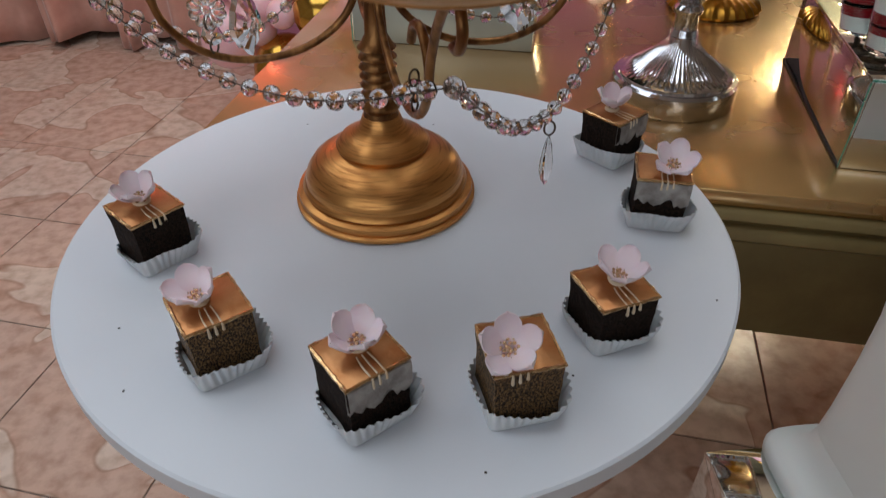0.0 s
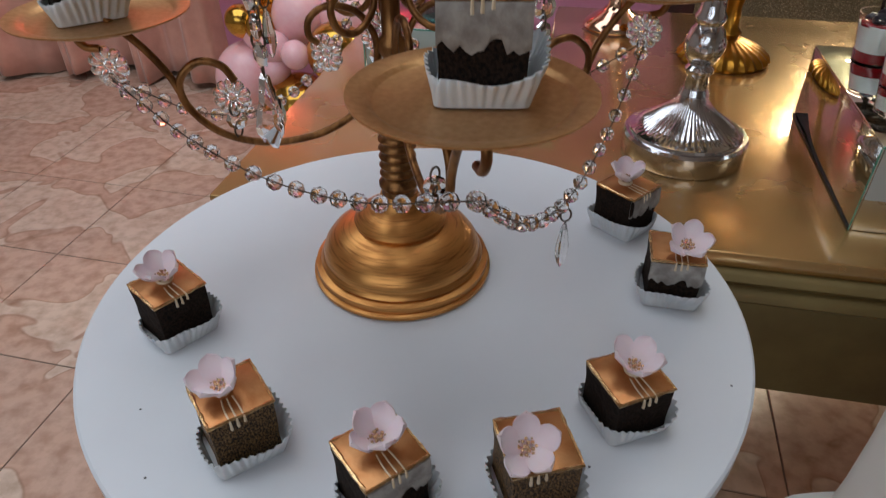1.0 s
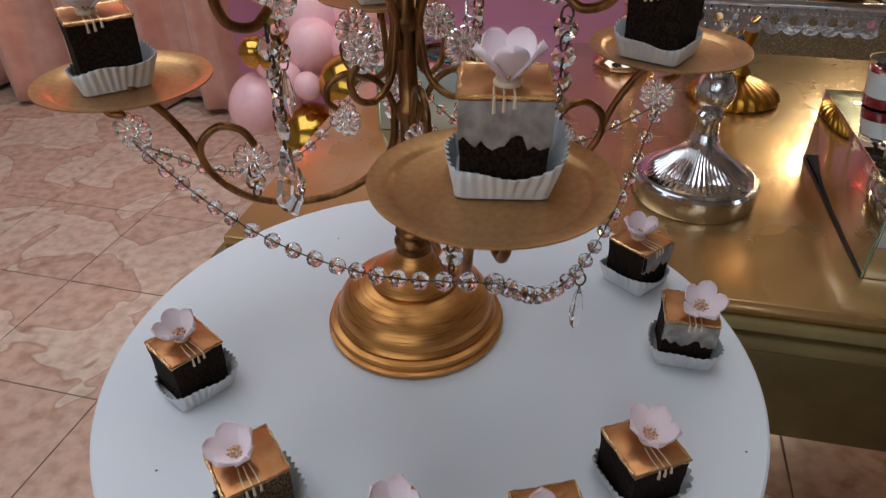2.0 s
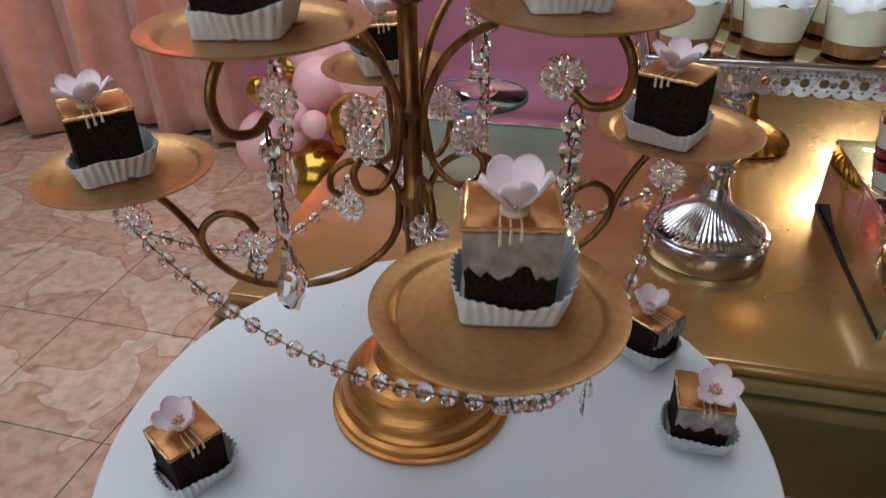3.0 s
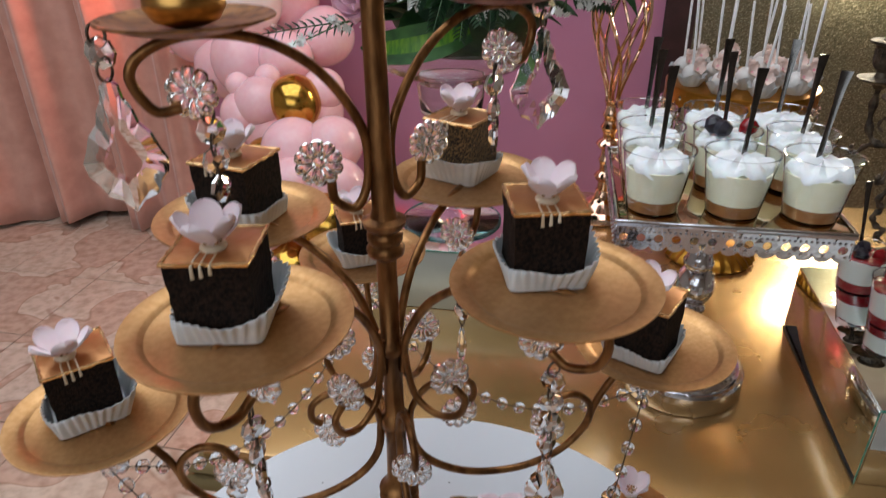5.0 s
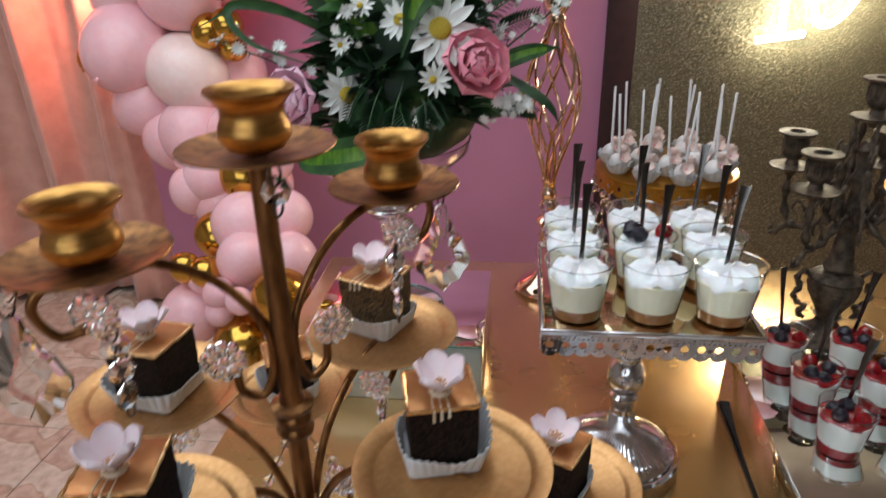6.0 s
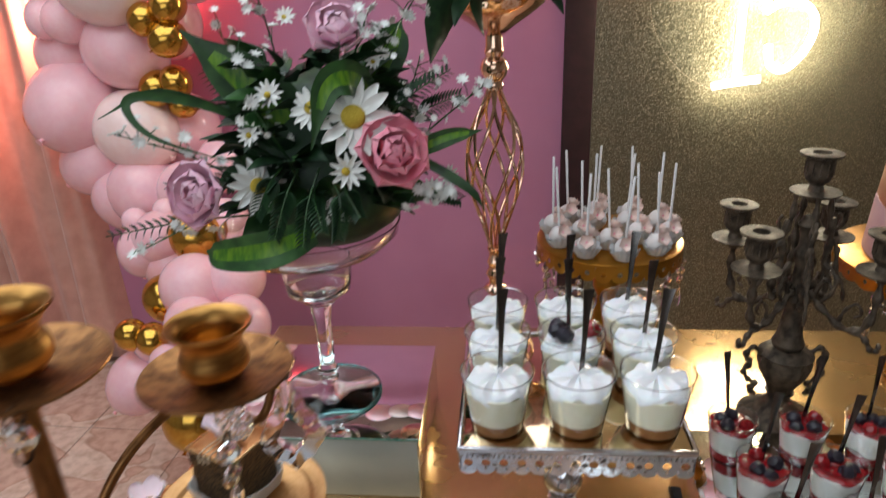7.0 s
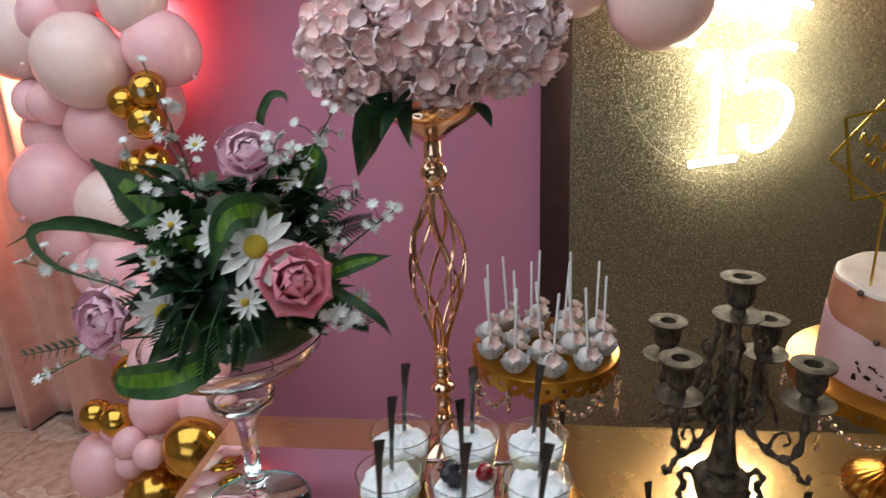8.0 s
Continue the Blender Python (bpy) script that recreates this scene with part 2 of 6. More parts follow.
def sequin_material():
    m = mat("gold_sequin_fabric", (0.3, 0.22, 0.1), rough=0.42, metal=0.4)
    nt = m.node_tree
    b = nt.nodes["Principled BSDF"]
    tc = nt.nodes.new("ShaderNodeTexCoord")
    v = nt.nodes.new("ShaderNodeTexVoronoi")
    v.inputs["Scale"].default_value, v.inputs["Randomness"].default_value = 230.0, 0.3
    nt.links.new(tc.outputs["Object"], v.inputs["Vector"])
    sep = nt.nodes.new("ShaderNodeSeparateColor")
    nt.links.new(v.outputs["Color"], sep.inputs["Color"])
    ramp = nt.nodes.new("ShaderNodeValToRGB")
    e = ramp.color_ramp.elements
    e[0].color, e[1].color = (0.25, 0.225, 0.135, 1), (0.52, 0.48, 0.33, 1)
    e[1].position = 0.9
    for p, c in ((0.45, (0.30, 0.268, 0.165, 1)), (0.75, (0.37, 0.345, 0.235, 1))):
        x = e.new(p)
        x.color = c
    nt.links.new(sep.outputs["Red"], ramp.inputs["Fac"])
    # dark thread between the sequins
    gap = nt.nodes.new("ShaderNodeMapRange")
    gap.inputs["From Min"].default_value, gap.inputs["From Max"].default_value = 0.35, 0.62
    gap.inputs["To Min"].default_value, gap.inputs["To Max"].default_value = 1.0, 0.5
    nt.links.new(v.outputs["Distance"], gap.inputs["Value"])
    mix = nt.nodes.new("ShaderNodeVectorMath")
    mix.operation = "SCALE"
    nt.links.new(ramp.outputs["Color"], mix.inputs[0])
    nt.links.new(gap.outputs["Result"], mix.inputs["Scale"])
    nt.links.new(mix.outputs["Vector"], b.inputs["Base Color"])
    # every sequin leans its own way
    geo = nt.nodes.new("ShaderNodeNewGeometry")
    lean = nt.nodes.new("ShaderNodeVectorMath")
    lean.operation = "MULTIPLY_ADD"
    lean.inputs[1].default_value = (0.42, 0.42, 0.42)
    nt.links.new(v.outputs["Color"], lean.inputs[0])
    nt.links.new(geo.outputs["Normal"], lean.inputs[2])
    back = nt.nodes.new("ShaderNodeVectorMath")
    back.operation = "SUBTRACT"
    back.inputs[1].default_value = (0.21, 0.21, 0.21)
    nt.links.new(lean.outputs["Vector"], back.inputs[0])
    unit = nt.nodes.new("ShaderNodeVectorMath")
    unit.operation = "NORMALIZE"
    nt.links.new(back.outputs["Vector"], unit.inputs[0])
    nt.links.new(unit.outputs["Vector"], b.inputs["Normal"])
    return m


TILE = tile_material()
SEQUIN = sequin_material()


# ---- shape helpers: a shape is (vertices, faces) ----
def lathe(profile, seg=32, wave=None):
    vs, fs = [], []
    rings = []
    for i, (r, z) in enumerate(profile):
        if r < 1e-6:
            rings.append([len(vs)] * seg)
            vs.append((0, 0, z))
            continue
        ring = []
        for k in range(seg):
            a = 2 * math.pi * k / seg
            rr, zz = (r, z) if wave is None else wave(r, z, a, i)
            ring.append(len(vs))
            vs.append((rr * math.cos(a), rr * math.sin(a), zz))
        rings.append(ring)
    for a, b in zip(rings, rings[1:]):
        for k in range(seg):
            n = (k + 1) % seg
            f = []
            for i in (a[k], a[n], b[n], b[k]):
                if i not in f:
                    f.append(i)
            if len(f) > 2:
                fs.append(f)
    return vs, fs


def spline(pts, n=6):
    p = [Vector(q) for q in pts]
    p = [2 * p[0] - p[1]] + p + [2 * p[-1] - p[-2]]
    out = []
    for i in range(1, len(p) - 2):
        for k in range(n):
            t = k / n
            a, b, c, d = p[i - 1:i + 3]
            out.append(0.5 * (2 * b + (c - a) * t + (2 * a - 5 * b + 4 * c - d) * t * t + (3 * b - a - 3 * c + d) * t ** 3))
    out.append(p[-2])
    return out


def tube(pts, r, seg=8, loop=False):
    pts = [Vector(p) for p in pts]
    n = len(pts)
    vs, fs = [], []
    side = None
    for i, p in enumerate(pts):
        a, b = (pts[i - 1], pts[(i + 1) % n]) if loop else (pts[max(i - 1, 0)], pts[min(i + 1, n - 1)])
        d = (b - a).normalized()
        if side is None:
            side = d.orthogonal().normalized()
        side = (side - d * side.dot(d)).normalized()
        up = d.cross(side)
        rr = r[i] if isinstance(r, (list, tuple)) else r
        for k in range(seg):
            t = 2 * math.pi * k / seg
            vs.append(p + (side * math.cos(t) + up * math.sin(t)) * rr)
    for i in range(n if loop else n - 1):
        j = (i + 1) % n
        for k in range(seg):
            m = (k + 1) % seg
            fs.append((i * seg + k, i * seg + m, j * seg + m, j * seg + k))
    if not loop:
        fs += [tuple(reversed(range(seg))), tuple(range((n - 1) * seg, n * seg))]
    return vs, fs


def from_bm(bm):
    bm.verts.ensure_lookup_table()
    for i, v in enumerate(bm.verts):
        v.index = i
    g = [v.co.copy() for v in bm.verts], [[v.index for v in f.verts] for f in bm.faces]
    bm.free()
    return g


def box(sx, sy, sz, bevel=0.0, segs=2):
    """A box centred in x and y whose base is at z 0."""
    bm = bmesh.new()
    bmesh.ops.create_cube(bm, size=1, matrix=Matrix.Translation((0, 0, sz / 2)) @ Matrix.Diagonal((sx, sy, sz, 1)))
    if bevel:
        bmesh.ops.bevel(bm, geom=bm.edges[:], offset=bevel, segments=segs, affect="EDGES", profile=0.5)
    return from_bm(bm)


def ball(r, u=12, v=8, squash=1.0):
    return lathe([(r * math.sin(math.pi * i / v), -r * squash * math.cos(math.pi * i / v)) for i in range(v + 1)], u)


def moved(g, m):
    if not isinstance(m, Matrix):
        m = Matrix.Translation(m)
    return [m @ Vector(v) for v in g[0]], g[1]


def joined(*gs):
    vs, fs = [], []
    for v, f in gs:
        n = len(vs)
        vs += list(v)
        fs += [[i + n for i in q] for q in f]
    return vs, fs


def mesh_of(name, g, material, smooth=True, sharp=40):
    me = bpy.data.meshes.new(name)
    me.from_pydata([tuple(v) for v in g[0]], [], [tuple(f) for f in g[1]])
    me.materials.append(material)
    if smooth:
        me.polygons.foreach_set("use_smooth", [True] * len(me.polygons))
        if sharp:
            me.set_sharp_from_angle(angle=radians(sharp))
    me.update()
    return me


def part(name, g, material=None, parent=None, label="", m=None, smooth=True, sharp=40):
    me = g if isinstance(g, bpy.types.Mesh) else mesh_of(name, g, material, smooth, sharp)
    ob = new(name, me)
    ob.parent = parent
    if m is not None:
        ob.matrix_basis = m if isinstance(m, Matrix) else Matrix.Translation(m)
    if label:
        tagged(ob, label)
    return ob


def thing(name, label, category, group="", m=None, kind=""):
    ob = new(name)
    ob.empty_display_size = 0.02
    if m is not None:
        ob.matrix_basis = m if isinstance(m, Matrix) else Matrix.Translation(m)
    return tagged(ob, label, category, group, kind)


def setting(name, g, material, label="", m=None, smooth=False):
    ob = part(name, g, material, m=m, smooth=smooth)
    return tagged(ob, label or name.replace("_", " "), "", "", "structure")


rnd = random.Random(7)
SLOPE = -12.5  # the table, panel and tiles all stand turned by this much
TABLE = pose(-0.29, 0.80, 0, 0, 0, SLOPE)  # front left corner of the tabletop on the floor plan
TOP = 0.73

# ---- the room ----
floor = setting("floor", box(7, 7.6, 0.1), GROUT, "pink marble tiled floor with dark joints", pose(0, 0.6, -0.104))
setting("ceiling", box(7, 7.6, 0.1), PLASTER, "plain cream plaster ceiling", pose(0, 0.6, 2.8))
setting("wall_west", box(0.1, 7.6, 2.796), PLASTER, "plain cream plaster wall", pose(-3.45, 0.6, 0.002))
setting("wall_east", box(0.1, 7.6, 2.796), PLASTER, "plain cream plaster wall", pose(3.45, 0.6, 0.002))
setting("wall_south", box(6.78, 0.1, 2.796), PLASTER, "plain cream plaster wall", pose(0, -3.1, 0.002))
setting("wall_north", box(6.78, 0.1, 2.796), PLASTER, "plain cream plaster wall", pose(0, 4.3, 0.002))
# pink fabric wall behind the table
setting("wall_pink", box(4.2, 0.05, 2.7), PINK_WALL, "smooth mauve pink fabric backdrop wall", pose(1.0, 2.610, 0.002, 0, 0, SLOPE))


def sequin_panel():
    p = thing("sequin_panel", "tall backdrop panel covered in gold sequin fabric", "backdrop panel", m=pose(0.985, 2.547, 0, 0, 0, SLOPE))
    part("panel_front", box(1.95, 0.012, 2.7, 0.002), SEQUIN, p, m=pose(0.975, 0.006, 0.0))
    # narrow dark maroon strip between the pink wall and the sequins
    part("panel_frame", box(0.104, 0.030, 2.7, 0.004), MAROON_STRIP, p, "dark maroon strip along the left edge", m=pose(-0.0525, 0.012, 0.0))


sequin_panel()


def drape():
    w, h, n = 2.42, 2.72, 480
    vs, fs = [], []
    for j in range(25):
        z = h * j / 24
        f = 0.55 + 0.45 * (1 - j / 24)
        for i in range(n + 1):
            x = w * i / n
            ph = 7.2 * x + 0.35 * math.sin(3.1 * x)
            d = 0.075 * f * math.sin(ph * 2.6) + 0.022 * f * math.sin(ph * 7.3 + 1.0 + 0.5 * z) + 0.025 * math.sin(ph * 1.1 + z * 0.6)
            vs.append((x + 0.02 * math.sin(ph * 2 + z), d, z + 0.006 + (0.02 * math.sin(ph * 1.7) + 0.02 if j == 0 else 0)))
    for j in range(24):
        for i in range(n):
            a = j * (n + 1) + i
            fs.append((a, a + 1, a + n + 2, a + n + 1))
    c = part("curtain", (vs, fs), DRAPE, m=pose(-3.22, 3.33, 0, 0, 0, -9), sharp=0)
    mod = c.modifiers.new("thickness", "SOLIDIFY")
    mod.thickness = 0.003
    tagged(c, "floor-length peach satin curtain hanging in deep folds", "curtain")


drape()


# ---- gold table ----
def gold_table():
    t = thing("dessert_table", "long table with glossy gold top and dull gold moulded apron", "table", m=TABLE)
    L, D = 2.25, 0.95
    part("tabletop", moved(box(L, D, 0.022, 0.004), (L / 2, D / 2, TOP - 0.022)), GOLD_TABLE, t, "glossy gold lacquered top")
    prof = [(0.0, -0.022), (0.012, -0.024), (0.016, -0.030), (0.010, -0.038), (0.022, -0.044), (0.024, -0.052), (0.016, -0.060), (0.004, -0.066), (-0.010, -0.070)]

    def moulding(length, m):
        vs, fs = [], []
        for x, s in ((0, 1), (length, -1)):
            vs += [(x - s * p, -p, TOP + z) for p, z in prof] + [(x + s * 0.03, 0.03, TOP - 0.070), (x + s * 0.03, 0.03, TOP - 0.023)]
        k = len(prof) + 2
        for i in range(k):
            fs.append((i, (i + 1) % k, k + (i + 1) % k, k + i))
        fs += [tuple(reversed(range(k))), tuple(range(k, 2 * k))]
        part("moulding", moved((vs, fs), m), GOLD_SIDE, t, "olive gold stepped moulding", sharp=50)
    moulding(L, pose(0, 0, 0))
    moulding(D, pose(0, D, 0, 0, 0, -90))
    moulding(D, pose(L, 0, 0, 0, 0, 90))
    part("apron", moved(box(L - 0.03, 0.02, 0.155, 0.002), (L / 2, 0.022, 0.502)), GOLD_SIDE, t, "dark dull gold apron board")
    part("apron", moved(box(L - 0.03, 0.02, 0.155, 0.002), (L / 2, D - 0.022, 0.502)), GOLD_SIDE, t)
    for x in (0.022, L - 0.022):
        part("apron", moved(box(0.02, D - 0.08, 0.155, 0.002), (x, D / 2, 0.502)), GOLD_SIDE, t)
    for x in (0.06, L - 0.06):
        for y in (0.07, D - 0.07):
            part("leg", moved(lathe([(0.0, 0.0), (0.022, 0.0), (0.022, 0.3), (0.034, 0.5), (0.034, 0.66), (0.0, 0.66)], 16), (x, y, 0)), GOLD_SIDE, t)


gold_table()


# ---- white round table ----
def white_table():
    t = thing("round_table", "small round white laminate table with chipped edge", "table", m=pose(0.001, 0.4535, 0))
    part("tabletop", lathe([(0, 0.84), (0.2638, 0.84), (0.2658, 0.8385), (0.2658, 0.8245), (0.2638, 0.822), (0, 0.822)], 128), WHITE, t, sharp=30)
    part("column", lathe([(0, 0.8215), (0.09, 0.8215), (0.075, 0.79), (0.05, 0.74), (0.045, 0.4), (0.05, 0.1), (0.07, 0.04), (0.07, 0.021), (0, 0.021)], 40), WHITE, t)
    part("foot", lathe([(0, 0.020), (0.19, 0.018), (0.2, 0.012), (0.2, 0.0), (0, 0.0)], 64), WHITE, t)
    for a, r in ((212, 0.225), (226, 0.243), (303, 0.205), (282, 0.245), (80, 0.17), (120, 0.20), (335, 0.25), (262, 0.14)):
        part("speck", moved(ball(0.0009, 8, 4, 0.4), (r * math.cos(radians(a)), r * math.sin(radians(a)), 0.8402)), BLACK_EDGE, t, "dark crumb")


white_table()

# ---- mini cakes ----
CAKE = 0.0400


def sponge_mesh(name, material):
    rr = random.Random(3)
    n = 7
    s = CAKE / 2
    bm = bmesh.new()
    bmesh.ops.create_cube(bm, size=1, matrix=Matrix.Translation((0, 0, 0.0215)) @ Matrix.Diagonal((CAKE, CAKE, 0.041, 1)))
    bmesh.ops.subdivide_edges(bm, edges=bm.edges[:], cuts=n, use_grid_fill=True)
    for v in bm.verts:
        v.co += Vector((rr.uniform(-1, 1), rr.uniform(-1, 1), rr.uniform(-0.4, 0.4))) * 0.00055
        q = 1 + 0.02 * (v.co.z - 0.02) / 0.02
        v.co.x *= q
        v.co.y *= q
    g = from_bm(bm)
    return mesh_of(name, g, material, True, 35)


SPONGE_ME = sponge_mesh("sponge", SPONGE)
SPONGE_DUST_ME = sponge_mesh("sponge", SPONGE_DUST)


def glaze_mesh():
    g = box(CAKE + 0.0012, CAKE + 0.0012, 0.0022, 0.0008)
    return mesh_of("glaze", g, GLAZE)


def rim_mesh():
    s, rr = (CAKE + 0.001) / 2, random.Random(5)
    pts = []
    for k in range(4):
        a, b = [(-s, -s), (s, -s), (s, s), (-s, s)][k], [(s, -s), (s, s), (-s, s), (-s, -s)][k]
        for i in range(10):
            t = i / 10
            pts.append((a[0] + (b[0] - a[0]) * t, a[1] + (b[1] - a[1]) * t, rr.uniform(-0.0004, 0.0003)))
    return mesh_of("glaze_rim", tube(pts, [rr.uniform(0.0008, 0.0017) for _ in pts], 6, True), GLAZE_RIM)


def cream_mesh():
    """Grey cream that runs down one face of the cube, with a wavy lower edge."""
    rr = random.Random(11)
    vs, fs = [], []
    n, s = 16, CAKE / 2 + 0.0006
    for i in range(n + 1):
        x = -s + 2 * s * i / n
        low = 0.0245 + 0.0032 * math.sin(i * 0.75) + rr.uniform(-0.001, 0.001) - (0.004 if i in (2, 3, 12) else 0)
        for j in range(6):
            z = low + (0.0415 - low) * j / 5
            vs.append((x, -s - 0.0011 - (0.0007 if 0 < j < 5 else 0) + rr.uniform(-0.0002, 0.0002), z))
        vs.append((x, -s + 0.002, 0.0415))
        vs.append((x, -s + 0.002, low - 0.001))
    k = 8
    for i in range(n):
        for j in range(k):
            fs.append((i * k + j, (i + 1) * k + j, (i + 1) * k + (j + 1) % k, i * k + (j + 1) % k))
    return mesh_of("cream_coat", (vs, fs), GANACHE, True, 60)


def liner_mesh(lean, seed):
    """A pleated paper cup, pressed open more on the side that lean names."""
    rr = random.Random(seed)
    n, pleats = 216, 36
    w1, w2 = rr.uniform(0, 6.28), rr.uniform(0, 6.28)
    vs, fs = [], []
    rows = 6
    for i in range(rows):
        u = i / (rows - 1)
        for k in range(n):
            a = 2 * math.pi * k / n
            wide = 0.5 + 0.5 * math.cos(a - lean)
            e = 10.0 - 6.4 * u
            sq = (abs(math.cos(a)) ** e + abs(math.sin(a)) ** e) ** (-1 / e)
            top = 0.0118 + 0.0078 * wide + 0.0012 * math.sin(2 * a + w1) + 0.0009 * math.sin(5 * a + w2)
            out = 0.0030 + 0.0062 * wide + 0.0010 * math.sin(3 * a + w2)
            p = 0.0224 * sq + out * u ** 1.2 + (0.0002 + 0.00085 * u) * math.cos(pleats * a) * (i > 0)
            vs.append((p * math.cos(a), p * math.sin(a), top * u + 0.0004 * math.cos(pleats * a) * (i == rows - 1)))
    for i in range(rows - 1):
        for k in range(n):
            m = (k + 1) % n
            fs.append((i * n + k, i * n + m, (i + 1) * n + m, (i + 1) * n + k))
    fs.append(tuple(range(n)))
    off, top = len(vs), rows - 1
    vs2 = [Vector(v) * 0.988 + Vector((0, 0, 0.0004)) for v in vs]
    rim = [(top * n + k, top * n + (k + 1) % n, off + top * n + (k + 1) % n, off + top * n + k) for k in range(n)]
    return mesh_of("paper_liner", (vs + vs2, fs + [tuple(i + off for i in reversed(f)) for f in fs] + rim), PAPER, True, 60)


def petal_shape(length, width, cup, thick, nu=9, nv=9, side=0.28, oval=False):
    top, bot = [], []
    for i in range(nu):
        u = math.sin(math.pi / 2 * i / (nu - 1)) if oval else i / (nu - 1)
        half = width / 2 * (math.sin(math.pi * (0.12 + 0.80 * u)) ** 0.65)
        if oval:
            half = width / 2 * (math.sqrt(max(0.004, 1 - ((u - 0.6) / 0.4) ** 2)) if u > 0.6 else 0.34 + 0.66 * math.sin(math.pi / 2 * u / 0.6))
        for j in range(nv):
            v = j / (nv - 1) * 2 - 1
            x = length * u - (0.02 if oval else 0.10) * length * v * v * u * u
            z = cup * (u ** 1.5) * length + side * width * v * v * (0.3 + 0.6 * u)
            p = Vector((x, half * v, z))
            top.append(p + Vector((0, 0, thick)))
            bot.append(p)
    fs = []
    n = nu * nv
    for i in range(nu - 1):
        for j in range(nv - 1):
            a = i * nv + j
            fs.append((a, a + nv, a + nv + 1, a + 1))
            fs.append((n + a, n + a + 1, n + a + nv + 1, n + a + nv))
    edge = [j for j in range(nv)] + [i * nv + nv - 1 for i in range(1, nu)] + [(nu - 1) * nv + j for j in range(nv - 2, -1, -1)] + [i * nv for i in range(nu - 2, 0, -1)]
    for a, b in zip(edge, edge[1:] + edge[:1]):
        fs.append((a, b, n + b, n + a))
    return top + bot, fs


GLAZE_ME, RIM_ME, COAT_ME = glaze_mesh(), rim_mesh(), cream_mesh()
LINERS = [liner_mesh(radians(a), i) for i, a in enumerate((-25, 20, 65, 150, 200, 290))]
PETAL_ME = mesh_of("petal", petal_shape(0.0212, 0.0158, 0.10, 0.0013, 11, 9, 0.16, True), PETAL, True, 50)
BUTTON_ME = mesh_of("flower_base", lathe([(0, 0), (0.0062, 0), (0.0068, 0.0012), (0.0058, 0.0030), (0, 0.0034)], 18), DRIP)


def pearl_mesh():
    rr = random.Random(2)
    gs = []
    for i in range(17):
        a, r = i * 2.4, 0.00125 * math.sqrt(i)
        gs.append(moved(ball(0.00118, 8, 6), (r * 1.25 * math.cos(a), r * 1.25 * math.sin(a), 0.0016 + 0.0012 * (i < 5))))
    return mesh_of("pearl_centre", joined(*gs), PEARL)


def drip_mesh():
    rr = random.Random(9)
    gs = []
    for x in (-0.0058, -0.0015, 0.0030):
        ln = rr.uniform(0.0, 0.007)
        pts = [(x * 0.8, -0.003, 0.0008), (x, -0.012, 0.0008), (x, -CAKE / 2 - 0.0002, 0.0006), (x, -CAKE / 2 - 0.0018, -0.001), (x, -CAKE / 2 - 0.0019, -0.003 - ln)]
        sp = spline(pts, 4)
        gs.append(tube(sp, [0.0006 + 0.0006 * (i / len(sp)) ** 3 for i in range(len(sp))], 6))
    return mesh_of("drip", joined(*gs), DRIP)


PEARLS_ME, DRIP_ME = pearl_mesh(), drip_mesh()


def mini_cake(m, cream=False, dust=False, fx=0.0, fy=0.0, turn=0.0, tip=0.0, open_=0.0, side=0.0, tall=1.0, paper=0, where="on white table"):
    low = -0.041 * (1 - tall)
    face = "cream-sided" if cream else ("gold-dusted" if dust else "dark")
    c = thing("mini_cake", "%s chocolate cube cake, gold glaze, pink flower, %s" % (face, where), "cake", "mini cakes", m)
    part("paper_liner", LINERS[paper], parent=c)
    part("sponge", SPONGE_DUST_ME if dust else SPONGE_ME, parent=c, m=pose(0, 0, 0.0012) @ Matrix.Diagonal((1, 1, tall, 1)))
    part("glaze", GLAZE_ME, parent=c, m=pose(0, 0, 0.0425 + low), label="shiny copper gold glaze")
    part("glaze_rim", RIM_ME, parent=c, m=pose(0, 0, 0.0442 + low))
    if cream:
        part("cream_coat", COAT_ME, parent=c, m=pose(0, 0, 0.0012) @ Matrix.Diagonal((1, 1, tall, 1)), label="grey white cream running down")
    part("drip", DRIP_ME, parent=c, m=pose(fx * 0.6, 0, 0.0438 + low))
    turned = math.degrees(m.to_euler().z)
    f = part("flower", BUTTON_ME, parent=c, m=pose(fx, fy, 0.0446 + low) @ pose(0, 0, 0, 0, 0, side - turned) @ pose(0, 0, 0, tip, 0, 0) @ pose(0, 0, 0, 0, 0, turn), label="pale pink five-petal sugar flower")
    for k in range(5):
        part("petal", PETAL_ME, parent=f, m=pose(0, 0, 0.0024, 0, 0, 72 * k) @ pose(0.0024, 0, 0, 0, -41 + open_ + 5 * math.sin(k * 2.3 + turn), 0))
    part("pearl_centre", PEARLS_ME, parent=f, m=pose(0, 0, 0.0040))
    return c


Z = 0.8405
mini_cake(pose(-0.187, 0.417, Z, 0, 0, 46), tall=1.00, fx=0.002, fy=0.006, turn=54, tip=14, paper=0)
mini_cake(pose(-0.112, 0.305, Z, 0, 0, 33), dust=True, tall=1.06, fx=-0.003, fy=0.006, turn=54, tip=16, side=-15, paper=0)
mini_cake(pose(-0.017, 0.262, Z, 0, 0, 35), cream=True, tall=1.06, fx=0.002, fy=0.005, turn=60, tip=12, side=15, paper=0)
mini_cake(pose(0.074, 0.266, Z, 0, 0, 11), dust=True, tall=1.02, fx=-0.008, fy=-0.003, turn=20, tip=30, open_=8, paper=1)
mini_cake(pose(0.143, 0.324, Z, 0, 0, 19), tall=0.84, fx=0.004, fy=0.003, turn=50, tip=6, open_=4, paper=1)
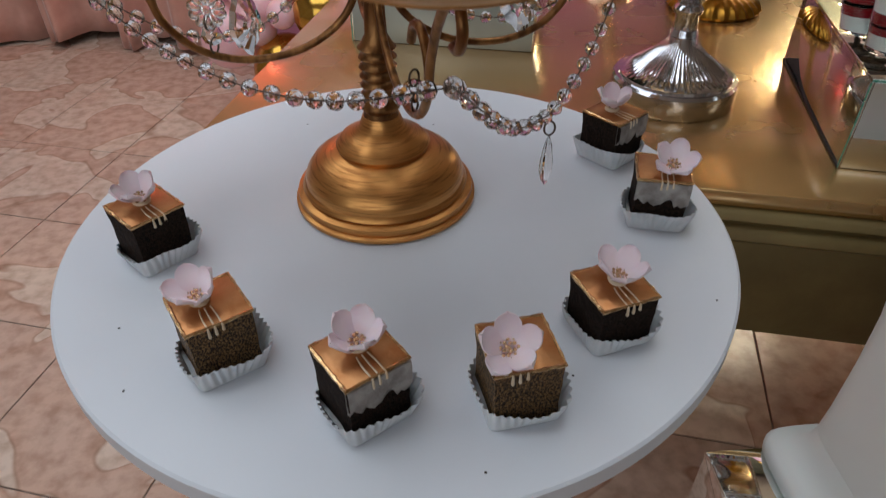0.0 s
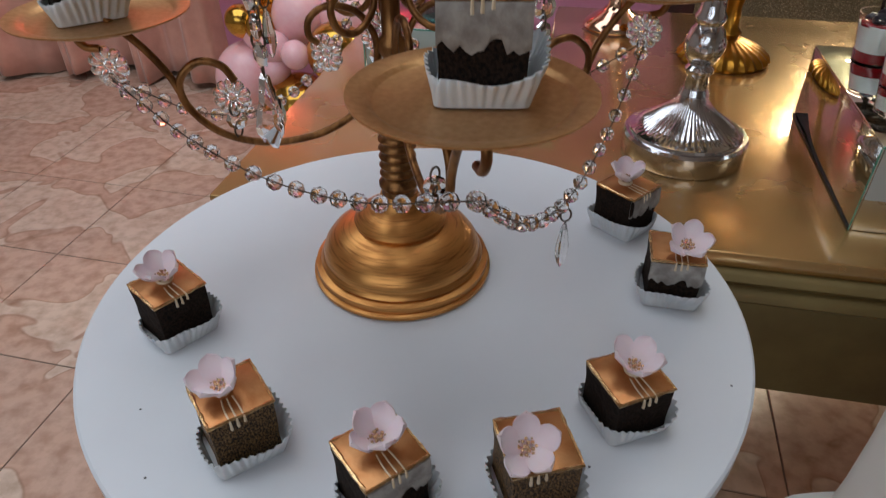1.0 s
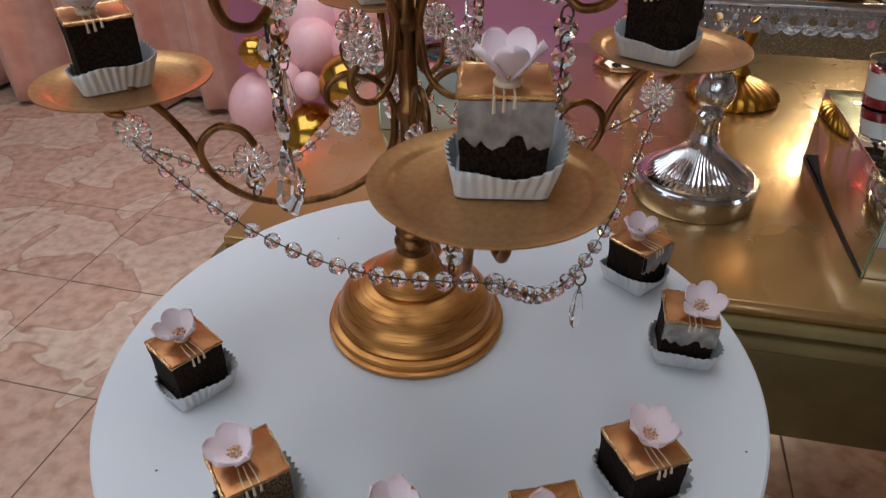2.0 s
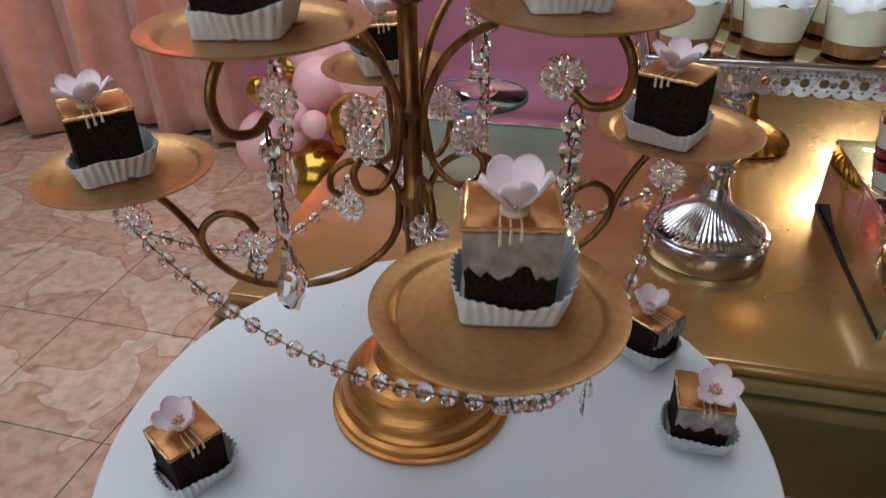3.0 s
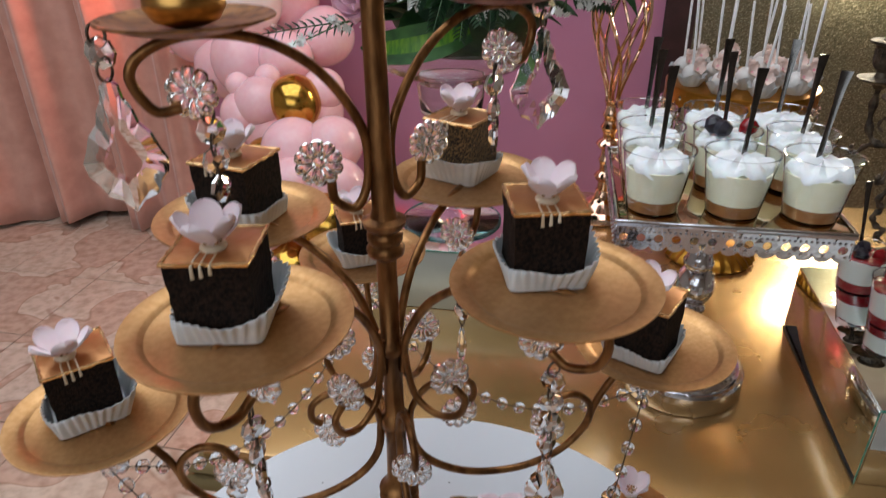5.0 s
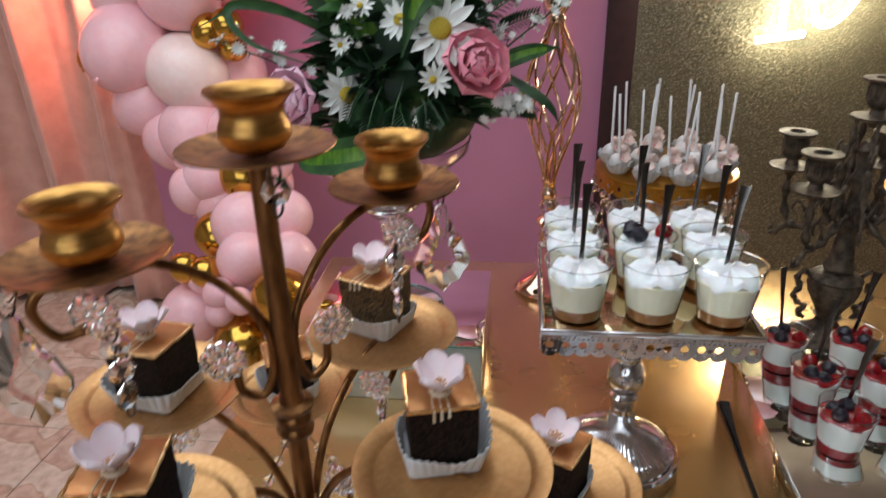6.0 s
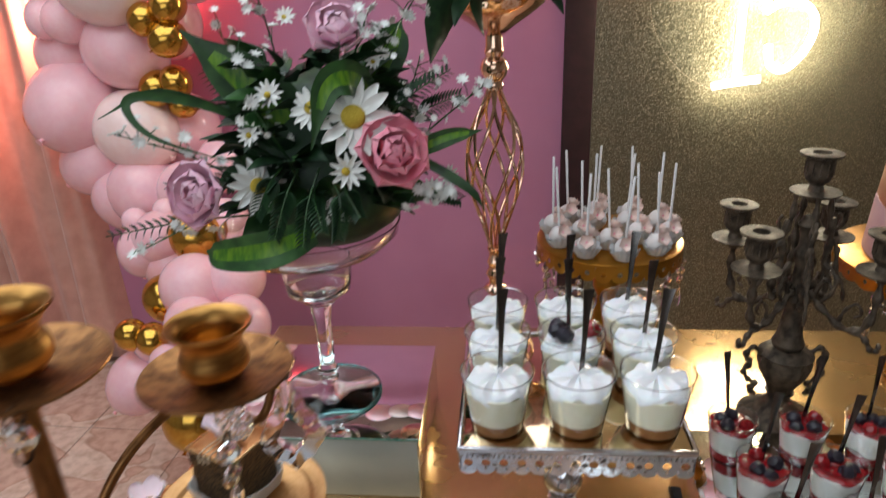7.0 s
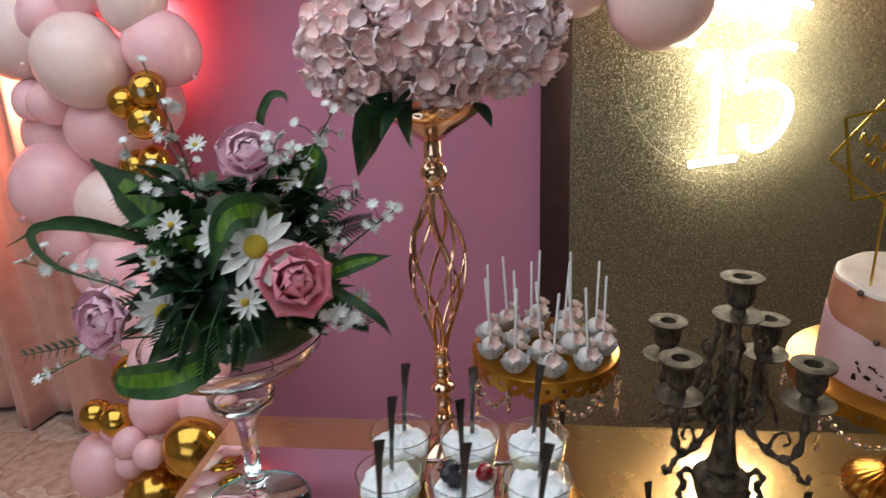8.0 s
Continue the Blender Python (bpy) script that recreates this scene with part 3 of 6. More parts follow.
mini_cake(pose(0.211, 0.454, Z, 0, 0, -12), cream=True, tall=1.02, fx=0.006, fy=0.000, turn=66, tip=24, open_=9, paper=5)
mini_cake(pose(0.196, 0.555, Z, 0, 0, 40), cream=True, fx=0.000, fy=0.004, turn=20, tip=4, paper=4)

# ---- chandelier cake stand ----
AX, AY = -0.013, 0.497
HIGH = 1.3155
LOW_ANGLES, MID_ANGLES, HIGH_ANGLES = (-75.4, 11.1, 100, 187), (-130, -29, 61.4, 152), (198.3, 37.6)
HIGH_R = 0.092
PLATES = {-75.4: (-75.4, 0.1883, 1.0765), 187: (184, 0.1956, 1.0645), 11.1: (11.1, 0.1983, 1.0685), 100: (100, 0.194, 1.070),
          -130: (-133, 0.1065, 1.1750), -29: (-27.6, 0.1088, 1.1765), 61.4: (61.4, 0.1240, 1.1770), 152: (152, 0.112, 1.176)}  # bent arms: angle, reach, height


def rosette_mesh():
    def wave(r, z, a, i):
        k = abs(math.sin(5 * a))
        return r * (1 - (0.13 * (1 - k) ** 2 if r > 0.008 else 0.0)), z * (0.55 + 0.45 * k if r > 0.004 else 1.0)
    g = lathe([(0.0, 0.0026), (0.0022, 0.0022), (0.0036, 0.0010), (0.0055, 0.0032), (0.0085, 0.0042), (0.0115, 0.0034), (0.0135, 0.0016), (0.0140, 0.0), (0.0135, -0.0016), (0.0115, -0.0034), (0.0085, -0.0042), (0.0055, -0.0032), (0.0036, -0.0010), (0.0022, -0.0022), (0.0, -0.0026)], 60, wave)
    return mesh_of("crystal_rosette", moved(g, pose(0, 0, 0, 90, 0, 0)), CRYSTAL, True, 30)


def bead_mesh(r):
    return mesh_of("crystal_bead", lathe([(0, -r), (r * 0.55, -r * 0.86), (r * 0.92, -r * 0.42), (r, 0), (r * 0.92, r * 0.42), (r * 0.55, r * 0.86), (0, r)], 10), CRYSTAL, False)


def octagon_mesh():
    return mesh_of("crystal_octagon", moved(lathe([(0, 0.0034), (0.004, 0.0032), (0.0078, 0.0012), (0.0078, -0.0012), (0.004, -0.0032), (0, -0.0034)], 8), pose(0, 0, 0, 90, 0, 0)), CRYSTAL, False)


def drop_mesh(w, h, d):
    rows = ((0.0, 0.0), (0.12, -0.06), (0.30, -0.22), (0.5, -0.55), (0.46, -0.72), (0.26, -0.90), (0.0, -1.0))
    vs, fs = [], []
    for r, z in rows:
        for k in range(8):
            a = 2 * math.pi * (k + 0.5) / 8
            vs.append((r * w * math.cos(a), r * d * math.sin(a), z * h))
    for i in range(len(rows) - 1):
        for k in range(8):
            m = (k + 1) % 8
            fs.append((i * 8 + k, (i + 1) * 8 + k, (i + 1) * 8 + m, i * 8 + m))
    return mesh_of("crystal_drop", (vs, fs), CRYSTAL, False)


def leaf_drop_mesh(w, h, d):
    """A flat scalloped pendeloque crystal with a raised middle."""
    out = [(0, 0), (0.10, -0.05), (0.12, -0.14), (0.2, -0.22), (0.24, -0.32), (0.36, -0.40), (0.42, -0.50), (0.5, -0.60), (0.47, -0.70), (0.36, -0.78), (0.30, -0.86), (0.14, -0.90), (0.0, -1.0)]
    ring = [(x * w, z * h) for x, z in out] + [(-x * w, z * h) for x, z in reversed(out[1:-1])]
    n = len(ring)
    vs = [(x, s * d * 0.18, z) for s in (1, -1) for x, z in ring] + [(x * 0.45, s * d * 0.5, -0.56 * h + (z + 0.56 * h) * 0.45) for s in (1, -1) for x, z in ring]
    fs = []
    for k in range(n):
        m = (k + 1) % n
        fs += [(k, m, n + m, n + k), (k, 2 * n + k, 2 * n + m, m), (n + k, n + m, 3 * n + m, 3 * n + k)]
    fs += [tuple(range(2 * n, 3 * n)), tuple(reversed(range(3 * n, 4 * n)))]
    return mesh_of("crystal_leaf_drop", (vs, fs), CRYSTAL, False)


ROSETTE, BEAD, OCTAGON = rosette_mesh(), bead_mesh(0.0054), octagon_mesh()
LEAF_DROP, TEAR, SPEAR = leaf_drop_mesh(0.041, 0.070, 0.010), leaf_drop_mesh(0.026, 0.050, 0.012), drop_mesh(0.011, 0.042, 0.009)
RING_ME = mesh_of("wire_ring", tube([(0.0038 * math.cos(a), 0, 0.0055 * math.sin(a)) for a in [2 * math.pi * k / 14 for k in range(14)]], 0.0008, 5, True), WIRE)


def radial(angle, pts):
    a = radians(angle)
    return [Vector((r * math.cos(a), r * math.sin(a), z)) for r, z in pts]


def plate_mesh(r):
    return mesh_of("plate", lathe([(0, 0.0), (r * 0.78, 0.0), (r * 0.80, 0.0006), (r * 0.83, 0.0022), (r * 0.86, 0.0029), (r * 0.985, 0.0044), (r, 0.0044), (r, 0.0034), (r * 0.86, 0.0016), (r * 0.80, -0.0010), (r * 0.78, -0.0014), (0, -0.0014)], 72), GOLD_PLATE, True, 30)


def drip_pan_mesh():
    return mesh_of("drip_pan", lathe([(r * 0.91, z) for r, z in [(0, 0.0), (0.018, 0.0), (0.032, 0.0016), (0.046, 0.0056), (0.0466, 0.0046), (0.032, 0.0002), (0.018, -0.0014), (0, -0.0014)]], 56), GOLD_ARM, True, 30)


def candle_cup_mesh():
    return mesh_of("candle_cup", lathe([(r * 0.90, z * 0.95) for r, z in [(0, 0.0006), (0.010, 0.0006), (0.017, 0.003), (0.0215, 0.0095), (0.0210, 0.015), (0.0185, 0.021), (0.0190, 0.027), (0.0240, 0.0325), (0.0262, 0.0345), (0.0258, 0.0362),
                                      (0.0232, 0.0352), (0.0178, 0.028), (0.0172, 0.020), (0.019, 0.012), (0.015, 0.005), (0, 0.004)]], 48), GOLD_CUP, True, 60)


def strand(s, pts, mesh, step, name="crystal_garland"):
    """A chain of beads that hangs along pts, on one wire."""
    sp = spline(pts, 24)
    w = part(name, tube(sp[::4] + [sp[-1]], 0.0005, 5), WIRE, s, "garland of clear faceted crystal beads")
    acc, last = step, sp[0]
    for p in sp[1:]:
        acc += (p - last).length
        last = p
        if acc >= step:
            acc = 0.0
            part("crystal_bead", mesh, parent=w, m=pose(p.x, p.y, p.z, rnd.uniform(0, 360), rnd.uniform(0, 90), rnd.uniform(0, 360)))
    return w


def pendant(s, x, y, z, beads, end, turn=0.0, step=0.0165):
    """Octagon beads on wire rings, then a cut drop."""
    w = None
    for k in range(beads):
        o = part("crystal_pendant", OCTAGON, parent=s, m=pose(x, y, z - k * step, 0, 0, turn + 25 * k), label="clear cut crystal on wire ring") if w is None else part("crystal_bead", OCTAGON, parent=w, m=pose(0, 0, -k * step, 0, 0, 25 * k))
        if w is None:
            w = o
        part("wire_ring", RING_ME, parent=w, m=pose(0, 0, -k * step + step / 2, 0, 0, 40 + 30 * k))
    part("wire_ring", RING_ME, parent=w, m=pose(0, 0, -(beads - 0.5) * step, 0, 0, 60))
    if end is not None:
        part("crystal_drop", end, parent=w, m=pose(0, 0, -(beads - 0.28) * step, 0, 0, 15))


def cake_stand():
    s = thing("cake_stand", "gold chandelier cake stand with crystal garlands, plates and candle cups", "cake stand", m=pose(AX, AY, 0))
    part("base", lathe([(q * 1.05, z) for q, z in [(0, 0.8405), (0.070, 0.8405), (0.0735, 0.8415), (0.0735, 0.8445), (0.0705, 0.8460), (0.0715, 0.8480), (0.0710, 0.852), (0.0655, 0.854), (0.0670, 0.856), (0.0655, 0.8585), (0.0640, 0.8600),
                        (0.0640, 0.864), (0.0625, 0.868), (0.0575, 0.8755), (0.049, 0.882), (0.040, 0.886), (0.0360, 0.8875), (0.0372, 0.891), (0.0335, 0.896), (0.025, 0.901), (0.0175, 0.907), (0.0145, 0.916), (0, 0.916)]], 80), GOLD_STAND, s, "brushed gold turned base")
    prof = [(0, 0.915), (0.0145, 0.916), (0.0135, 0.920), (0.0160, 0.923), (0.0160, 0.926), (0.0125, 0.929)]
    for k in range(6):
        z = 0.932 + k * 0.0075
        prof += [(0.0125, z), (0.0150, z + 0.0025), (0.0125, z + 0.005)]
    prof += [(0.0085, 0.982), (0.0070, 1.03), (0.0105, 1.034), (0.0105, 1.042), (0.0070, 1.046), (0.0066, 1.096), (0.0098, 1.099), (0.0098, 1.106), (0.0066, 1.109), (0.0064, 1.170)]
    prof += [(0.0115, 1.174), (0.0120, 1.178), (0.0095, 1.181), (0.0112, 1.184), (0.0112, 1.188), (0.0095, 1.190), (0.0132, 1.194), (0.0136, 1.197), (0.0085, 1.199), (0.0070, 1.205), (0.0060, 1.360), (0, 1.360)]
    part("pole", lathe(prof, 40), GOLD_ARM, s, sharp=50)
    plate, pan, cup = plate_mesh(0.0592), drip_pan_mesh(), candle_cup_mesh()
    for a in LOW_ANGLES:
        part("arm", tube(spline(radial(a, [(0.010, 1.040), (0.014, 1.010), (0.030, 0.988), (0.060, 0.972), (0.098, 0.968), (0.130, 0.978), (0.150, 1.000), (0.152, 1.020), (0.138, 1.033), (0.122, 1.030), (0.114, 1.018)]), 8), 0.0029, 10), GOLD_ARM, s)
        part("arm", tube(spline(radial(a, [(0.150, 0.998), (0.157, 1.022), (0.170, 1.044), (0.186, 1.062), (0.196, 1.071), (0.207, 1.068), (0.2125, 1.058), (0.208, 1.048), (0.199, 1.046)]), 8), 0.0028, 10), GOLD_ARM, s)
        part("scroll", tube(spline(radial(a, [(0.010, 1.030), (0.013, 1.048), (0.024, 1.063), (0.042, 1.068), (0.056, 1.060), (0.058, 1.048), (0.052, 1.042)]), 8), 0.0025, 10), GOLD_ARM, s)
        for r, z in ((0.047, 1.035),) if a < -70 else ((0.118, 1.006), (0.047, 1.035), (0.196, 1.034)):
            p = radial(a, [(r, z)])[0]
            part("crystal_rosette", ROSETTE, parent=s, m=pose(p.x, p.y, p.z, 0, 0, rnd.uniform(-32, 32)), label="clear crystal flower bead")
        p = radial(a, [(0.118, 0.988)])[0]
        pendant(s, p.x, p.y, p.z, 1, None)
        q, reach, rise = PLATES[a]
        p = radial(q, [(reach, rise)])[0]
        part("plate", plate, parent=s, m=Matrix.Translation(p) @ pose(0, 0, 0, 0, 0, a * 1.7), label="round satin gold plate")
    for a in MID_ANGLES:
        part("arm", tube(spline(radial(a, [(0.009, 1.085), (0.012, 1.112), (0.030, 1.145), (0.060, 1.166), (0.090, 1.1745), (0.115, 1.1755), (0.134, 1.168), (0.143, 1.150), (0.138, 1.132), (0.122, 1.126), (0.110, 1.133)]), 8), 0.0029, 10), GOLD_ARM, s)
        part("scroll", tube(spline(radial(a, [(0.009, 1.112), (0.012, 1.088), (0.018, 1.066), (0.034, 1.056), (0.050, 1.062), (0.055, 1.076), (0.048, 1.084)]), 8), 0.0025, 10), GOLD_ARM, s)
        for r, z in ((0.104, 1.140), (0.044, 1.092)):
            p = radial(a, [(r, z)])[0]
            part("crystal_rosette", ROSETTE, parent=s, m=pose(p.x, p.y, p.z, 0, 0, rnd.uniform(-32, 32)), label="clear crystal flower bead")
        p = radial(a, [(0.113, 1.113)])[0]
        pendant(s, p.x, p.y, p.z, 4, TEAR if a < 0 else SPEAR, a)
        q, reach, rise = PLATES[a]
        p = radial(q, [(reach, rise)])[0]
        part("plate", plate, parent=s, m=Matrix.Translation(p) @ pose(0, 0, 0, 0, 0, a * 1.7), label="round satin gold plate")
    for a in HIGH_ANGLES:
        part("arm", tube(spline(radial(a, [(0.030, 1.228), (0.028, 1.214), (0.016, 1.208), (0.008, 1.226), (0.010, 1.256), (0.030, 1.288), (0.058, 1.307), (0.090, 1.3125), (0.114, 1.306), (0.123, 1.294), (0.115, 1.277), (0.102, 1.277)]), 8), 0.0028, 10), GOLD_ARM, s)
        for r, z in ((0.036, 1.238), (0.096, 1.284)):
            p = radial(a, [(r, z)])[0]
            part("crystal_rosette", ROSETTE, parent=s, m=pose(p.x, p.y, p.z, 0, 0, rnd.uniform(-32, 32)), label="clear crystal flower bead")
        p = radial(a, [(HIGH_R, HIGH)])[0]
        part("drip_pan", pan, parent=s, m=p, label="brown gold drip pan")
        part("candle_cup", cup, parent=s, m=p + Vector((0, 0, 0.0008)), label="polished gold candle cup")
        p = radial(a, [(0.133, 1.307)])[0]
        pendant(s, p.x, p.y, p.z, 1, LEAF_DROP, -10)
        p = radial(a, [(0.090, 1.264)])[0]
        pendant(s, p.x, p.y, p.z, 3, None, a)
    part("drip_pan", pan, parent=s, m=pose(0, 0, 1.360), label="brown gold drip pan")
    part("candle_cup", cup, parent=s, m=pose(0, 0, 1.3613), label="polished gold candle cup")
    pendant(s, 0.012, -0.030, 1.349, 1, None)
    hooks = [radial(a, [(0.199, 1.026)])[0] for a in LOW_ANGLES]
    for k in range(4):
        a, b = hooks[k], hooks[(k + 1) % 4]
        mid = (a + b) / 2
        sag = 0.036 if k == 3 else 0.072
        q1, q2 = a * 0.75 + b * 0.25, a * 0.25 + b * 0.75
        strand(s, [a, q1 - Vector((0, 0, sag * 0.74)), mid - Vector((0, 0, sag)), q2 - Vector((0, 0, sag * 0.74)), b], BEAD, 0.0158)
    # rods of a single hanging spear between two plates
    m = (hooks[0] + hooks[1]) / 2
    part("wire_ring", RING_ME, parent=s, m=pose(m.x, m.y, 0.941))
    part("crystal_drop", SPEAR, parent=s, m=pose(m.x, m.y, 0.936, 0, 0, 30))
    return s


cake_stand()


def on_plate(arm, dx, dy, rot, **k):
    q, reach, rise = PLATES[arm]
    a = radians(q)
    mini_cake(pose(AX + reach * math.cos(a) + dx, AY + reach * math.sin(a) + dy, rise + 0.0005, 0, 0, rot), where="on gold plate", **k)


on_plate(-75.4, 0.005, 0.009, -3, cream=True, tall=1.10, fx=0.001, fy=-0.006, turn=54, tip=4, open_=-4, paper=1)
on_plate(187, -0.010, 0.004, 33, tall=1.06, fx=-0.004, fy=-0.002, turn=20, tip=0, open_=6, paper=0)
on_plate(11.1, -0.010, -0.006, -38, tall=1.08, fx=-0.002, fy=0.0, turn=75, tip=4, open_=8, paper=3)
on_plate(100, 0.0, 0.0, 15, fx=-0.003, fy=0.0, turn=10, paper=4)
on_plate(-130, -0.006, 0.005, -2, tall=1.0, fx=0.0, fy=-0.004, turn=40, tip=2, paper=1)
on_plate(-29, -0.005, 0.017, 2, tall=1.04, fx=0.0, fy=-0.004, turn=25, tip=2, paper=1)
on_plate(61.4, -0.004, 0.014, -35, dust=True, tall=1.04, fx=-0.004, fy=0.002, turn=70, tip=4, paper=5)
on_plate(152, 0.0, 0.0, -22, fx=-0.002, fy=0.0, turn=15, paper=4)

# ---- mirrored boxes ----
def mirror_box(m, w, d, h, label, front=None):
    b = thing("mirror_box", label, "display riser", "mirrored risers", m)
    part("core", moved(box(w - 0.008, d - 0.008, h - 0.008), (w / 2, d / 2, 0.002)), BLACK_EDGE, b)
    part("mirror_top", moved(box(w, d, 0.003, 0.0005), (w / 2, d / 2, h - 0.003)), MIRROR, b)
    part("edge_strip", moved(box(w + 0.0006, 0.0012, 0.0028), (w / 2, -0.0008, h - 0.0030)), MIRROR_EDGE, b, "green glass edge")
    for x in (0.0015, w - 0.0015):
        part("mirror_side", moved(box(0.003, d, h - 0.0035, 0.0005), (x, d / 2, 0.0)), MIRROR, b)
    for y in (0.0015, d - 0.0015):
        part("mirror_side", moved(box(w - 0.0065, 0.003, h - 0.0035, 0.0005), (w / 2, y, 0.0)), front if front and y < 0.01 else MIRROR, b)
    part("base_seam", moved(box(0.0016, d, 0.0032), (-0.0009, d / 2, 0.0)), BLACK_EDGE, b, "dark seam at the foot")
    part("edge_strip", moved(box(0.0014, 0.0014, h - 0.004), (-0.0004, -0.0004, 0.0)), MIRROR_EDGE, b, "green glass edge")


MIR_Z = 0.845
mirror_box(pose(0.527, 0.698, TOP + 0.001, 0, 0, -13), 0.46, 0.34, MIR_Z - TOP, "mirrored glass riser box holding berry cups")
mirror_box(pose(-0.101, 1.145, TOP + 0.001, 0, 0, SLOPE), 0.311, 0.285, MIR_Z - TOP, "mirrored glass riser box under flower vase", CLOUDY)


# ---- dessert cups ----
def whip_shape(r, z, seed, h=0.012):
    rr = random.Random(seed)
    ph = rr.uniform(0, 6)

    def wave(q, zz, a, i):
        k = min(1.0, q / r)
        return q * (1 + 0.05 * math.sin(5 * a + ph) * k), zz + h * 0.26 * math.sin(4 * a + ph + 6 * k) * k + h * 0.16 * math.sin(11 * a + 2 * ph)
    return lathe([(0, z + h), (r * 0.12, z + h * 0.98), (r * 0.25, z + h * 0.85), (r * 0.42, z + h * 0.92), (r * 0.60, z + h * 0.80), (r * 0.78, z + h * 0.72), (r * 0.92, z + h * 0.45), (r * 0.97, z + h * 0.12), (r * 0.97, z - 0.002), (0, z - 0.002)], 44, wave)


def cup_mesh(name, r0, r1, h):
    return mesh_of(name, lathe([(0, 0.0), (r0, 0.0), (r1, h - 0.0016), (r1 + 0.0012, h - 0.0012), (r1 + 0.0012, h), (r1 - 0.0008, h - 0.0004), (r0 - 0.001, 0.0016), (0, 0.0016)], 44), CLEAR, True, 30)


CUP_ME = cup_mesh("cup", 0.0275, 0.0378, 0.075)
CUP_CARAMEL = mesh_of("caramel_layer", lathe([(0, 0.002), (0.0262, 0.002), (0.0283, 0.016), (0.0283, 0.0165), (0, 0.0165)], 36), CARAMEL)
CUP_CREAM = mesh_of("cream_layer", lathe([(0, 0.0168), (0.0285, 0.0168), (0.0337, 0.0545), (0, 0.0545)], 36), CREAM)
WHIPS = [mesh_of("whipped_cream", whip_shape(0.0342, 0.0550, s, 0.0135), WHIP) for s in (1, 2, 3)]


def spoon_mesh():
    sp = spline([(0, 0, 0.0), (0.0, 0.0, 0.030), (0.001, 0, 0.065), (0.002, 0.001, 0.095), (0.0035, 0.002, 0.114)], 5)
    n = len(sp)
    vs, fs = [], []
    for i, p in enumerate(sp):
        u = i / (n - 1)
        w = 0.0024 + 0.0032 * max(0, (u - 0.45) / 0.55) ** 1.3 + 0.006 * max(0, 0.22 - u) / 0.22
        for dx, dy in ((-w, 0.0004), (0, 0.0011), (w, 0.0004), (w, -0.0004), (0, 0.0002), (-w, -0.0004)):
            vs.append(p + Vector((dx, dy, 0)))
    for i in range(n - 1):
        for k in range(6):
            m = (k + 1) % 6
            fs.append((i * 6 + k, i * 6 + m, (i + 1) * 6 + m, (i + 1) * 6 + k))
    fs += [tuple(reversed(range(6))), tuple(range((n - 1) * 6, n * 6))]
    return mesh_of("spoon", (vs, fs), STEEL, True, 50)


SPOON_ME = spoon_mesh()


def spoon(x, y, z, rx, ry, rz, where):
    tagged(part("spoon", SPOON_ME, m=pose(x, y, z, rx, ry, rz) @ Matrix.Scale(1.13, 4)), "small dark steel spoon in a cup %s" % where, "spoon", "dessert spoons")


def strawberry_shape(r):
    rr = random.Random(4)

    def wave(q, z, a, i):
        return q * (1 + 0.05 * math.sin(7 * a + i)), z
    return lathe([(0, 0), (r * 0.35, r * 0.12), (r * 0.75, r * 0.6), (r * 0.95, r * 1.2), (r * 0.8, r * 1.7), (r * 0.4, r * 1.95), (0, r * 1.9)], 14, wave)


STRAWBERRY = mesh_of("strawberry", strawberry_shape(0.0115), BERRY_RED)
BLUEBERRY = mesh_of("blueberry", lathe([(0, -0.010), (0.007, -0.0078), (0.0108, 0), (0.0076, 0.0078), (0.0044, 0.0090), (0.0036, 0.0076), (0, 0.007)], 16), BERRY_DARK)


def sepal_shape():
    g = []
    for k in range(6):
        g.append(moved(petal_shape(0.008, 0.003, 0.3, 0.0003, 4, 3), pose(0, 0, 0, 0, -15, 60 * k)))
    return joined(*g)


SEPAL = mesh_of("sepals", sepal_shape(), GREEN)


def cream_cup(x, y, z, seed, berries=False):
    c = thing("dessert_cup", "clear cup of vanilla cream and caramel, %s" % ("topped with berries" if berries else "whipped cream on top"), "dessert cup", "cream cups on the silver tray", pose(x, y, z, 0, 0, 40 * seed))
    c.matrix_basis = c.matrix_basis @ Matrix.Diagonal((1.05, 1.05, 0.97, 1))
    cup = part("cup", CUP_ME, parent=c)
    cup.visible_shadow = False
    part("caramel_layer", CUP_CARAMEL, parent=c)
    part("cream_layer", CUP_CREAM, parent=c)
    part("whipped_cream", WHIPS[seed % 3], parent=c)
    if berries:
        part("strawberry", STRAWBERRY, parent=c, m=pose(-0.014, -0.004, 0.068, 30, -50, 0))
        part("sepals", SEPAL, parent=c, m=pose(-0.024, -0.004, 0.078, 0, -50, 0))
        for a in (20, 80, -30):
            part("blueberry", BLUEBERRY, parent=c, m=pose(0.013 * math.cos(radians(a)) + 0.004, 0.013 * math.sin(radians(a)), 0.078, 30, a, 0))


# ---- silver square stand ----
TRAY_Z = 1.045
TRAY = pose(0.2295, 0.8045, 0, 0, 0, SLOPE + 0.5)
TS = 0.252


